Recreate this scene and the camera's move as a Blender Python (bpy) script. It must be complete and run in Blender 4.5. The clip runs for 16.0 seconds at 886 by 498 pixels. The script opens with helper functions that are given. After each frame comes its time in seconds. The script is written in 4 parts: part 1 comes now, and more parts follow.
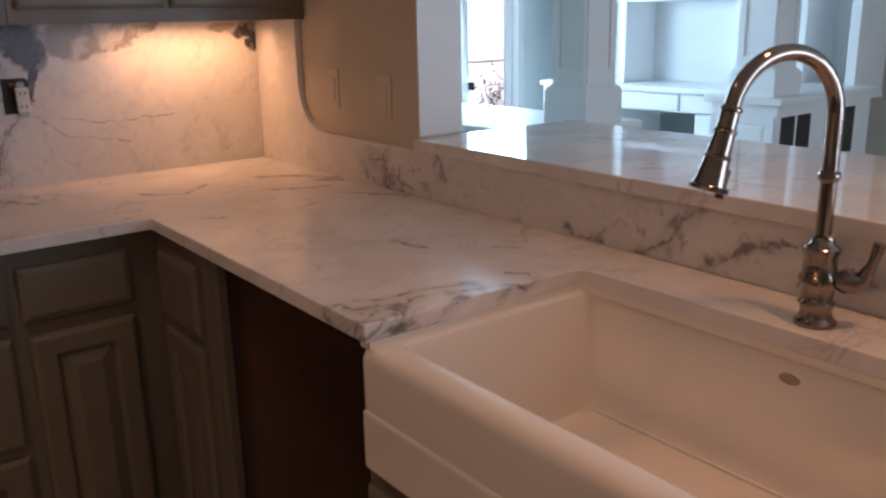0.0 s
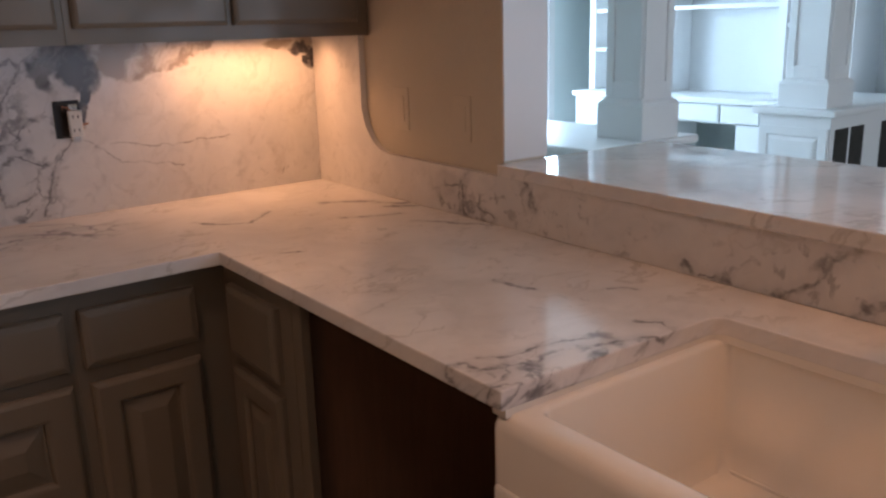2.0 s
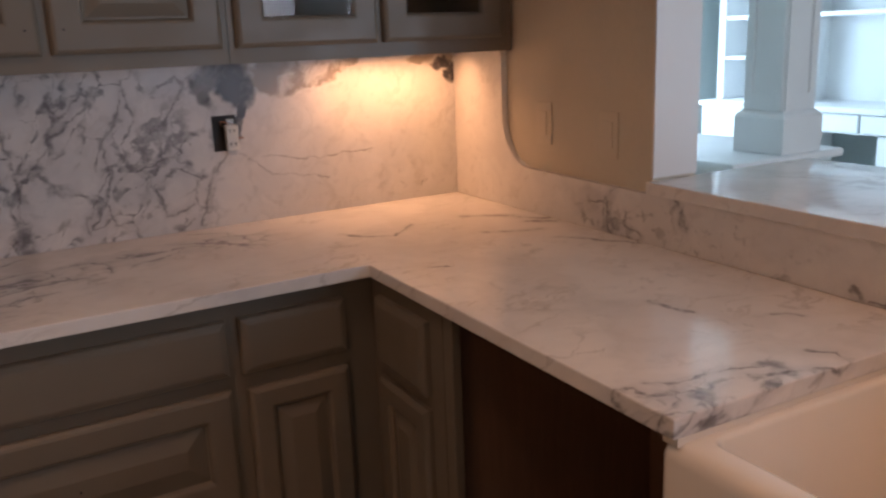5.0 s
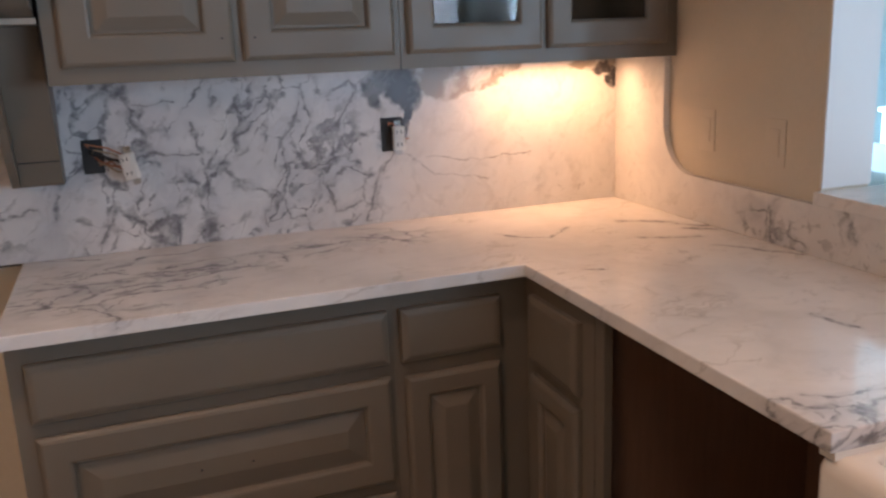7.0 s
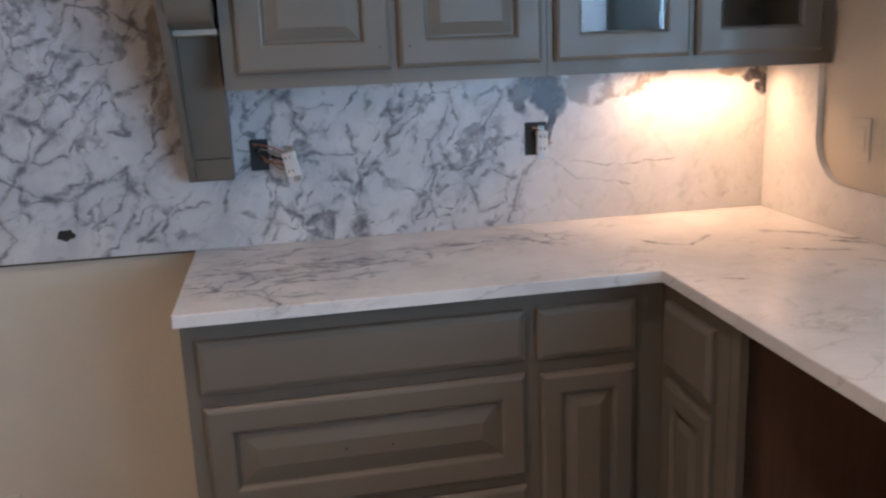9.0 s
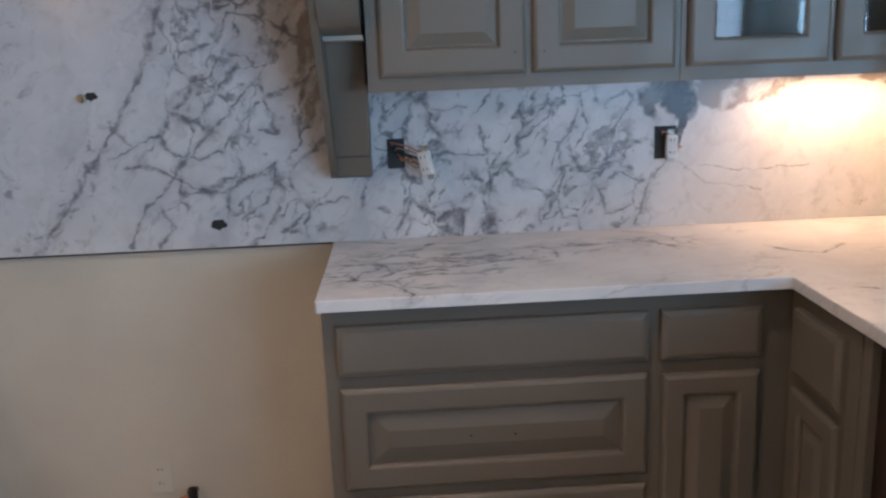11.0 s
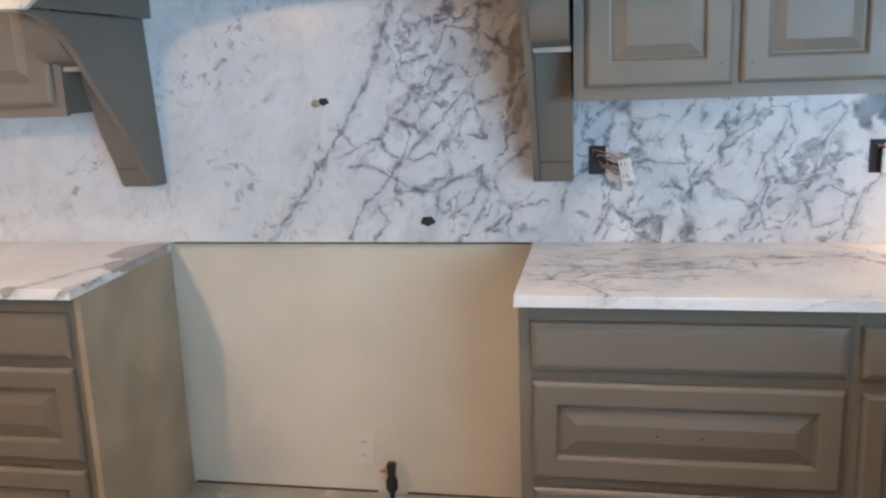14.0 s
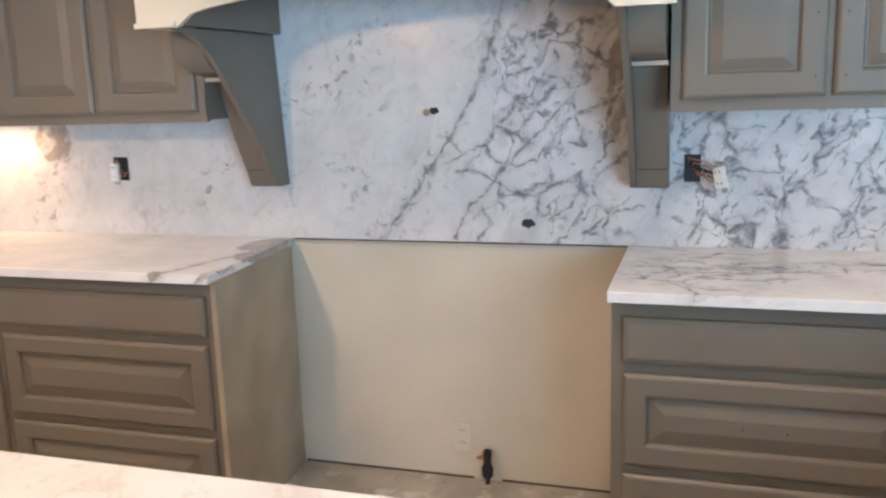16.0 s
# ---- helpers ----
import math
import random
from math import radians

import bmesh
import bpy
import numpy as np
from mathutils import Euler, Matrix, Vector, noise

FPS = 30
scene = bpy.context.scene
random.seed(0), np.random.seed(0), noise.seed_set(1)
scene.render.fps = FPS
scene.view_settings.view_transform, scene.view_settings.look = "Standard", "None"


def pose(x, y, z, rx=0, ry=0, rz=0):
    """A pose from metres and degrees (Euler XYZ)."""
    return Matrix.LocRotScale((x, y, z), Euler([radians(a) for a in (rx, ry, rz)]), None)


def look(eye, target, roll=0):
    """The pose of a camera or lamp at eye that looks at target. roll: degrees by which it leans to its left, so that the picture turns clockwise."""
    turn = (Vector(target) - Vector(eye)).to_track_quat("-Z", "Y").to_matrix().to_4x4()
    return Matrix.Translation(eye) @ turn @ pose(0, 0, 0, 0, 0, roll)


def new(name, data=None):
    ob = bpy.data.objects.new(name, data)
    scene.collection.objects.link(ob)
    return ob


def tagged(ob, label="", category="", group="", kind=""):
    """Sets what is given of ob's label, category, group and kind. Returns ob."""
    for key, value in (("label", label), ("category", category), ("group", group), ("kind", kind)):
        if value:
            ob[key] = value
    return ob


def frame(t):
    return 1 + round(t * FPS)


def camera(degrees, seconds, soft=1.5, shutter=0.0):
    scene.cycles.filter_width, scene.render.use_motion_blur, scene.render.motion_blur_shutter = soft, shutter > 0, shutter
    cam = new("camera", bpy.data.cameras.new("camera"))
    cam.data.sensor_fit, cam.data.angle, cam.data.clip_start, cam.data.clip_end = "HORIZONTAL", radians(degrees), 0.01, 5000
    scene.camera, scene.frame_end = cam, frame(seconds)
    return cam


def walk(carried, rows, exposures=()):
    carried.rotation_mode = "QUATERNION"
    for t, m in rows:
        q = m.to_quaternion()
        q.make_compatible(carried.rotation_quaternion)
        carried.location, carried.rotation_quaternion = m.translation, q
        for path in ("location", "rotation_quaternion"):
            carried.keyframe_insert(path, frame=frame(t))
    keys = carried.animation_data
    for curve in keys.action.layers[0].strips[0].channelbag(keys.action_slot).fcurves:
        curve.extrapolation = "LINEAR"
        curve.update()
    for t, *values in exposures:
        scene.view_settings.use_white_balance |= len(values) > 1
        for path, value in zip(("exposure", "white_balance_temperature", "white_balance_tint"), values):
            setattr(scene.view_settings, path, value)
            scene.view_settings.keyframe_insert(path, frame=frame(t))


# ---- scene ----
cam = camera(55.2, 16.0, soft=2.4, shutter=0.6)
EXPOSURES = [(0, -1.59, 7300, 40), (3, -1.47, 7600, 41), (5.5, -1.28, 7550, 39), (6, -1.06, 7250, 35), (7, -0.76, 6600, 29), (8, -0.58, 5900, 23), (9, -0.57, 5600, 20), (11.5, -0.45, 5500, 17), (12.5, -0.12, 5550, 16), (13.5, 0.28, 5650, 15), (14.5, 0.33, 5720, 14), (16, 0.39, 5850, 15)]
PATH = [
    (0, (-1.356, -2.631, 1.365), (-0.14, -1.134, 0.836), -1.2),
    (0.5, (-1.361, -2.567, 1.376), (-0.147, -1.067, 0.848), -1.3),
    (1, (-1.371, -2.491, 1.387), (-0.161, -0.987, 0.864), -1.3),
    (1.5, (-1.377, -2.439, 1.388), (-0.172, -0.93, 0.871), -1.5),
    (2, (-1.39, -2.386, 1.389), (-0.19, -0.87, 0.877), -1.6),
    (2.5, (-1.4, -2.358, 1.389), (-0.206, -0.836, 0.883), -1.7),
    (3, (-1.418, -2.336, 1.394), (-0.236, -0.802, 0.893), -1.8),
    (3.2, (-1.421, -2.333, 1.395), (-0.246, -0.793, 0.894), -1.8),
    (5.5, (-1.47, -2.34, 1.414), (-0.556, -0.627, 0.933), -2.3),
    (6, (-1.478, -2.351, 1.414), (-0.646, -0.595, 0.939), -2.3),
    (6.5, (-1.487, -2.365, 1.414), (-0.722, -0.578, 0.945), -2.3),
    (7, (-1.499, -2.382, 1.421), (-0.82, -0.56, 0.953), -2.3),
    (7.5, (-1.506, -2.397, 1.422), (-0.897, -0.549, 0.959), -2.2),
    (8, (-1.511, -2.419, 1.427), (-0.994, -0.542, 0.969), -2.3),
    (8.5, (-1.521, -2.433, 1.43), (-1.067, -0.539, 0.976), -2.3),
    (9, (-1.523, -2.455, 1.44), (-1.157, -0.542, 0.985), -2.3),
    (11.5, (-1.565, -2.55, 1.452), (-1.556, -0.599, 1.012), -2.2),
    (12, (-1.559, -2.566, 1.455), (-1.641, -0.616, 1.017), -2.2),
    (12.5, (-1.563, -2.584, 1.458), (-1.706, -0.637, 1.023), -2.1),
    (13, (-1.56, -2.606, 1.46), (-1.788, -0.667, 1.027), -2.2),
    (13.5, (-1.562, -2.627, 1.464), (-1.851, -0.695, 1.036), -2.1),
    (14, (-1.561, -2.659, 1.464), (-1.926, -0.737, 1.05), -2.1),
    (14.5, (-1.562, -2.692, 1.465), (-1.983, -0.78, 1.058), -2.0),
    (15, (-1.553, -2.742, 1.464), (-2.043, -0.844, 1.068), -1.9),
    (15.5, (-1.547, -2.789, 1.466), (-2.081, -0.901, 1.076), -1.9),
    (16, (-1.531, -2.851, 1.465), (-2.118, -0.978, 1.084), -1.9),
]
walk(cam, [(t, look(eye, target, roll)) for t, eye, target, roll in PATH], EXPOSURES)

# ---- world and lights ----
world = bpy.data.worlds.new("sky")
scene.world = world
world.use_nodes = True
wn = world.node_tree.nodes
sky = wn.new("ShaderNodeTexSky")
sky.sky_type, sky.sun_disc = "NISHITA", False
sky.sun_elevation, sky.sun_rotation = radians(42), radians(150)
world.node_tree.links.new(sky.outputs[0], wn["Background"].inputs[0])
wn["Background"].inputs[1].default_value = 0.12


def lamp(name, kind, m, power, colour, size=0.1, size_y=0.0, spread=180.0):
    data = bpy.data.lights.new(name, kind)
    data.energy, data.color = power, colour
    if kind == "AREA":
        data.size = size
        data.spread = radians(spread)
        if size_y:
            data.shape, data.size_y = "RECTANGLE", size_y
        else:
            data.shape = "DISK"
    elif kind == "POINT":
        data.shadow_soft_size = size
    elif kind == "SUN":
        data.angle = size
    ob = new(name, data)
    ob.matrix_world = m
    return ob


DAY = (0.57, 0.82, 1.0)
WARM = (1.0, 0.57, 0.27)
lamp("sun", "SUN", look((0, 0, 10), (1.5, 4.0, 5.0)), 2.0, (1.0, 0.95, 0.88), radians(0.5))
lamp("patio_window_light", "AREA", look((1.02, -6.22, 1.18), (-0.3, 0.0, 1.0)), 136, DAY, 1.3, 1.75)
lamp("side_window_light", "AREA", look((2.60, -6.22, 1.18), (2.3, 0.0, 1.0)), 150, (0.45, 0.79, 1.0), 0.65, 1.75)
lamp("glass_door_light", "AREA", look((4.05, 3.22, 1.25), (2.6, 0.0, 0.9)), 165, (0.36, 0.76, 1.0), 0.56, 1.9)
# fill light for the desk, coming from an added window out of view
lamp("north_fill_light", "AREA", look((2.10, 3.22, 1.45), (4.6, 0.6, 1.0)), 265, (0.36, 0.76, 1.0), 1.2, 1.3)
lamp("under_cabinet_light_glow", "AREA", look((-0.27, -0.105, 1.362), (-0.27, -0.03, 0.9)), 3.7, (1.0, 0.57, 0.265), 0.42, 0.03, 155)
lamp("left_under_cabinet_light_glow", "AREA", look((-4.30, -0.105, 1.362), (-4.30, -0.03, 0.9)), 1.4, (1.0, 0.56, 0.26), 0.36, 0.03, 150)
NEUTRAL = (1.0, 0.75, 0.52)
# unseen ceiling cans, added to fill the sink, worktops and cabinet fronts
FILL_CANS = [(-0.28, -2.55, 11, WARM), (-3.6, -1.38, 9, NEUTRAL), (-1.62, -1.36, 8, NEUTRAL)]
PENDANT = (-3.30, -2.45, 1.90)
for cx, cy, watts, tone in FILL_CANS:
    lamp("fill_downlight_glow", "AREA", look((cx, cy, 2.585), (cx, cy, 0)), watts, tone, 0.16, 0, 108)

lamp("pendant_glow", "POINT", pose(*PENDANT), 50, WARM, 0.06)


# ---- materials ----
class Tree:
    """Short names for the nodes of one material."""

    def __init__(self, name):
        self.mat = bpy.data.materials.new(name)
        self.mat.use_nodes = True
        self.t = self.mat.node_tree
        self.b = self.t.nodes["Principled BSDF"]
        self.pos = self.t.nodes.new("ShaderNodeTexCoord").outputs["Object"]

    def put(self, socket, value):
        if isinstance(value, bpy.types.NodeSocket):
            self.t.links.new(value, socket)
        elif isinstance(value, (tuple, list)) and socket.type == "RGBA" and len(value) == 3:
            socket.default_value = (*value, 1)
        else:
            socket.default_value = value

    def math(self, op, a, b=0.0, clamp=False):
        n = self.t.nodes.new("ShaderNodeMath")
        n.operation, n.use_clamp = op, clamp
        self.put(n.inputs[0], a)
        self.put(n.inputs[1], b)
        return n.outputs[0]

    def vec(self, op, a, b=(0, 0, 0), out=0):
        n = self.t.nodes.new("ShaderNodeVectorMath")
        n.operation = op
        self.put(n.inputs[0], a)
        if op == "SCALE":
            self.put(n.inputs[3], b)
        else:
            self.put(n.inputs[1], b)
        return n.outputs[1] if op in ("DOT_PRODUCT", "LENGTH") else n.outputs[out]

    def step(self, v, lo, hi, a=0.0, b=1.0):
        n = self.t.nodes.new("ShaderNodeMapRange")
        n.interpolation_type = "SMOOTHSTEP"
        for k, x in enumerate((v, lo, hi, a, b)):
            self.put(n.inputs[k], x)
        return n.outputs[0]

    def noise(self, scale, detail=3.0, rough=0.55, at=None, colour=False):
        n = self.t.nodes.new("ShaderNodeTexNoise")
        self.put(n.inputs["Vector"], at or self.pos)
        n.inputs["Scale"].default_value, n.inputs["Detail"].default_value = scale, detail
        n.inputs["Roughness"].default_value = rough
        return n.outputs[1 if colour else 0]

    def voronoi(self, scale, at=None, feature="DISTANCE_TO_EDGE", random_=1.0):
        n = self.t.nodes.new("ShaderNodeTexVoronoi")
        n.feature = feature
        self.put(n.inputs["Vector"], at or self.pos)
        n.inputs["Scale"].default_value = scale
        n.inputs["Randomness"].default_value = random_
        return n.outputs[0]

    def mix(self, f, a, b):
        n = self.t.nodes.new("ShaderNodeMix")
        n.data_type = "RGBA"
        self.put(n.inputs[0], f)
        self.put(n.inputs[6], a)
        self.put(n.inputs[7], b)
        return n.outputs[2]

    def bump(self, height, strength=0.2, dist=0.002):
        n = self.t.nodes.new("ShaderNodeBump")
        n.inputs["Strength"].default_value, n.inputs["Distance"].default_value = strength, dist
        self.put(n.inputs["Height"], height)
        self.put(self.b.inputs["Normal"], n.outputs[0])

    def set(self, **kw):
        for k, v in kw.items():
            self.put(self.b.inputs[k.replace("_", " ")], v)
        return self.mat


def paint(name, colour, rough=0.45, vary=0.08, relief=0.08, scale=9.0, spec=0.5):
    """Painted or plastered surface: cloudy tone, fine grain, a little relief."""
    T = Tree(name)
    dark = tuple(c * (1 - vary) for c in colour)
    lite = tuple(min(1, c * (1 + vary * 0.6)) for c in colour)
    big = T.step(T.noise(scale * 0.25, 3), 0.3, 0.7)
    col = T.mix(big, dark, lite)
    fine = T.noise(scale * 14, 4)
    col = T.mix(T.step(fine, 0.35, 0.75, 0.0, 0.25), col, dark)
    T.bump(T.noise(scale * 20, 4), relief, 0.001)
    return T.set(Base_Color=col, Specular_IOR_Level=spec, Roughness=T.step(T.noise(scale, 3), 0.3, 0.7, rough * 0.85, min(1, rough * 1.15)))


def vein_distance(T, p, segs):
    """Least distance from p to the segments (a, b), each divided by its half width."""
    best = None
    for ax, ay, bx, by, w in segs:
        a, d = Vector((ax, ay, 0)), Vector((bx - ax, by - ay, 0))
        pa = T.vec("SUBTRACT", p, tuple(a))
        h = T.math("MULTIPLY", T.vec("DOT_PRODUCT", pa, tuple(d)), 1.0 / max(1e-6, d.length_squared), clamp=True)
        q = T.vec("SUBTRACT", pa, T.vec("SCALE", tuple(d), h))
        dist = T.math("MULTIPLY", T.vec("LENGTH", q), 1.0 / w)
        best = dist if best is None else T.math("MINIMUM", best, dist)
    return best


def blob(T, p, blobs, rim=0.55):
    """1 inside the ellipses (x, y, rx, ry), fading to 0 at their rims."""
    best = None
    for x, y, rx, ry in blobs:
        q = T.vec("MULTIPLY", T.vec("SUBTRACT", p, (x, y, 0)), (1 / rx, 1 / ry, 0))
        d = T.vec("LENGTH", q)
        best = d if best is None else T.math("MINIMUM", best, d)
    return T.step(best, 1.0, rim)


def veins(*lines):
    """Segments (x, y, x, y, half width) of polylines (half width, points)."""
    return [(*a, *b, w) for w, pts in lines for a, b in zip(pts, pts[1:])]


def marble(name, axes="xz", segs=(), heavy=(), patches=(), stain_and_shade=(), spots=(), faint=0.35, drift=5.0, grain=30.0, specks=0.4, general=0.12, gloss=0.08, tilt=35, spec=0.4, base=(0.80, 0.78, 0.765), coarse=7.2, solid=0.25, strong=0.8):
    """White marble: clouds, a broken curly network inside the heavy areas, single veins, dark patches, smudges."""
    T = Tree(name)
    sep = T.t.nodes.new("ShaderNodeSeparateXYZ")
    T.put(sep.inputs[0], T.pos)
    com = T.t.nodes.new("ShaderNodeCombineXYZ")
    i, j = "xyz".index(axes[0]), "xyz".index(axes[1])
    if axes == "xy":  # the veins run on down over the edge
        drop = T.math("SUBTRACT", sep.outputs[2], 0.914)
        T.put(com.inputs[0], T.math("SUBTRACT", sep.outputs[0], drop))
        T.put(com.inputs[1], T.math("ADD", sep.outputs[1], drop))
    else:
        T.put(com.inputs[0], sep.outputs[i])
        T.put(com.inputs[1], sep.outputs[j])
    p = com.outputs[0]

    def wobble(scale, detail, amount):
        n = T.vec("SUBTRACT", T.noise(scale, detail, 0.58, T.pos, True), (0.5, 0.5, 0.5))
        return T.vec("MULTIPLY", n, (amount, amount, 0))

    wide, curl, fray = wobble(5, 2, 0.16), wobble(10, 2, 0.10), wobble(34, 3, 0.026)
    pw = T.vec("ADD", p, T.vec("ADD", wide, fray))
    pv = T.vec("ADD", p, T.vec("ADD", T.vec("SCALE", curl, 0.38), T.vec("SCALE", fray, 1.2)))
    turn = T.t.nodes.new("ShaderNodeVectorRotate")
    T.put(turn.inputs["Vector"], T.vec("ADD", T.vec("ADD", p, curl), fray))
    turn.inputs["Angle"].default_value = radians(tilt)
    st = T.vec("MULTIPLY", turn.outputs[0], (0.48, 1.0, 1.0))
    # clouds
    cloud = T.step(T.noise(2.6, 5, 0.6, pw), 0.36, 0.68)
    col = T.mix(T.math("MULTIPLY", cloud, 0.62), base, tuple(c * k for c, k in zip(base, (0.76, 0.77, 0.80))))
    # faint wandering veins everywhere
    r = T.math("ABSOLUTE", T.math("SUBTRACT", T.noise(drift, 5, 0.62, st), 0.5))
    wander = T.math("MULTIPLY", T.step(r, 0.022, 0.0), T.step(T.noise(4, 2, 0.5, p), 0.44, 0.62))
    col = T.mix(T.math("MULTIPLY", wander, faint), col, (0.42, 0.39, 0.37))
    r2 = T.math("ABSOLUTE", T.math("SUBTRACT", T.noise(drift * 0.45, 4, 0.6, pw), 0.5))
    col = T.mix(T.math("MULTIPLY", T.step(r2, 0.07, 0.0), faint * 0.35), col, (0.55, 0.52, 0.50))
    # broken network
    where = T.math("ADD", T.math("MULTIPLY", blob(T, pw, heavy), T.step(T.noise(4.5, 3, 0.6, st), 0.30, 0.50, 0.55, 1.0)), general, clamp=True) if heavy else general
    flecks = T.step(T.noise(38, 3, 0.6, p), 0.34, 0.58, 0.4, 1.0)
    e1 = T.voronoi(coarse, st)
    thick = T.step(T.noise(13, 3, 0.6, p), 0.40, 0.74, 0.014, 0.17)
    l1 = T.math("MULTIPLY", T.step(e1, thick, 0.0), T.step(T.noise(9, 3, 0.6, p), 0.38, 0.54))
    e2 = T.voronoi(coarse * 2.1, st)
    thick2 = T.step(T.noise(27, 2, 0.5, p), 0.42, 0.72, 0.010, 0.22)
    l2 = T.math("MULTIPLY", T.step(e2, thick2, 0.0), T.step(T.noise(5.5, 3, 0.6, pw), 0.43, 0.57, 0.0, 0.9))
    net = T.math("MULTIPLY", T.math("MULTIPLY", T.math("MAXIMUM", l1, l2), where, clamp=True), flecks)
    soft = T.math("MULTIPLY", T.math("MULTIPLY", T.step(e1, 0.30, 0.0), T.step(T.noise(7, 2, 0.5, p), 0.40, 0.62)), where)
    grey = T.math("MULTIPLY", T.math("MULTIPLY", T.step(T.noise(8, 5, 0.65, st), 0.48, 0.68), where), 0.5)
    col = T.mix(T.math("MULTIPLY", soft, 0.5), col, (0.46, 0.47, 0.51))
    col = T.mix(grey, col, (0.44, 0.45, 0.485))
    col = T.mix(T.math("MULTIPLY", net, strong), col, (0.14, 0.14, 0.155))
    if segs:
        d = vein_distance(T, pv, segs)
        swell = T.math("MULTIPLY", d, T.step(T.noise(16, 3, 0.6, p), 0.36, 0.66, 2.0, 0.45))
        rag = T.step(T.noise(26, 4, 0.65, p), 0.36, 0.58, 0.16, 1.0)
        core = T.math("MULTIPLY", T.step(swell, 1.15, 0.15), rag)
        halo = T.math("MULTIPLY", T.step(d, 3.4, 0.5), 0.28)
        col = T.mix(halo, col, (0.42, 0.42, 0.45))
        col = T.mix(T.math("MULTIPLY", core, 0.76), col, (0.12, 0.115, 0.125))
    jag = T.vec("ADD", p, T.vec("MULTIPLY", T.vec("SUBTRACT", T.noise(11, 3, 0.58, T.pos, True), (0.5, 0.5, 0.5)), (0.10, 0.10, 0)))
    # grey-brown stains; the painted shade of the backsplash goes through here too
    if stain_and_shade:
        f = T.math("MULTIPLY", blob(T, jag, stain_and_shade, 0.8), T.step(T.noise(15, 4, 0.6, st), 0.38, 0.54, solid, 1.0))
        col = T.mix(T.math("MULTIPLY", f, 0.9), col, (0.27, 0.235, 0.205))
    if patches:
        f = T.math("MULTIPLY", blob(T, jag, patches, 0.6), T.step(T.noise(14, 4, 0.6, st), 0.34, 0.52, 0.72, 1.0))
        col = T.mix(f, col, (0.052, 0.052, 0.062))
    # smudges
    s = T.step(T.noise(grain, 4, 0.62, pw), 0.545, 0.65)
    near = T.math("ADD", blob(T, pw, spots), 0.25, clamp=True) if spots else 0.5
    s = T.math("MULTIPLY", T.math("MULTIPLY", s, near), T.step(T.noise(5, 2, 0.5, st), 0.44, 0.60))
    col = T.mix(T.math("MULTIPLY", s, specks), col, (0.30, 0.29, 0.30))
    T.bump(T.noise(3.2, 2, 0.5), 0.02, 0.002)
    return T.set(Base_Color=col, Specular_IOR_Level=spec, Roughness=T.step(T.noise(6, 3), 0.3, 0.7, gloss, gloss * 1.9))


# veins of the stone behind the range
RANGE_VEINS = veins(
    (0.013, [(-2.648, 0.93), (-2.505, 1.105), (-2.418, 1.236), (-2.334, 1.372), (-2.261, 1.504), (-2.19, 1.72)]),
    (0.009, [(-2.385, 0.93), (-2.332, 1.018), (-2.171, 1.195), (-1.962, 1.406)]),
    (0.012, [(-1.92, 1.57), (-1.87, 1.54), (-1.81, 1.51), (-1.79, 1.45), (-1.82, 1.40), (-1.90, 1.37), (-1.95, 1.35), (-1.96, 1.40)]),
    (0.010, [(-1.95, 1.34), (-1.92, 1.30), (-1.91, 1.25), (-1.97, 1.26)]),
    (0.008, [(-2.19, 1.45), (-2.15, 1.41), (-2.10, 1.42), (-2.05, 1.49), (-1.97, 1.46)]),
    (0.015, [(-2.14, 1.42), (-2.16, 1.37), (-2.20, 1.33)]),
    (0.006, [(-1.96, 1.34), (-2.02, 1.29), (-2.08, 1.20), (-2.15, 1.18), (-2.22, 1.20), (-2.27, 1.25), (-2.33, 1.23), (-2.41, 1.19)]))
RANGE_VEINS += veins(
    (0.007, [(-2.36, 1.17), (-2.28, 1.16), (-2.23, 1.13), (-2.15, 1.09), (-2.07, 1.08), (-2.02, 1.12), (-1.93, 1.16)]),
    (0.006, [(-2.28, 1.04), (-2.25, 0.98), (-2.29, 0.93)]),
    (0.005, [(-2.04, 1.00), (-1.97, 1.04), (-1.93, 1.14)]),
    (0.005, [(-1.93, 0.95), (-1.86, 1.00), (-1.72, 1.05)]),
    (0.006, [(-2.39, 1.28), (-2.35, 1.23)]),
    (0.006, [(-2.06, 1.55), (-2.03, 1.60), (-1.92, 1.57)]))
# veins of the stone under the wall cabinets
SPLASH_VEINS = veins(
    (0.006, [(-1.02, 1.32), (-1.04, 1.24), (-1.08, 1.16), (-1.07, 1.10), (-1.11, 1.04), (-1.14, 0.98), (-1.13, 0.94)]),
    (0.009, [(-0.94, 1.30), (-0.88, 1.33), (-0.86, 1.31), (-0.89, 1.25), (-0.92, 1.20), (-0.97, 1.19)]),
    (0.006, [(-1.00, 1.09), (-0.94, 1.11), (-0.88, 1.13), (-0.91, 1.17)]),
    (0.006, [(-1.12, 1.04), (-1.08, 1.01), (-1.07, 0.95), (-1.02, 0.96)]),
    (0.008, [(-0.91, 0.92), (-0.86, 0.95)]),
    (0.007, [(-1.19, 1.31), (-1.20, 1.28), (-1.17, 1.25), (-1.11, 1.31)]),
    (0.006, [(-1.32, 1.24), (-1.30, 1.17), (-1.27, 1.16), (-1.29, 1.10), (-1.29, 1.00)]),
    (0.013, [(-1.29, 0.98), (-1.29, 0.91)]), (0.006, [(-1.29, 0.91), (-1.34, 0.92), (-1.31, 0.95)]))
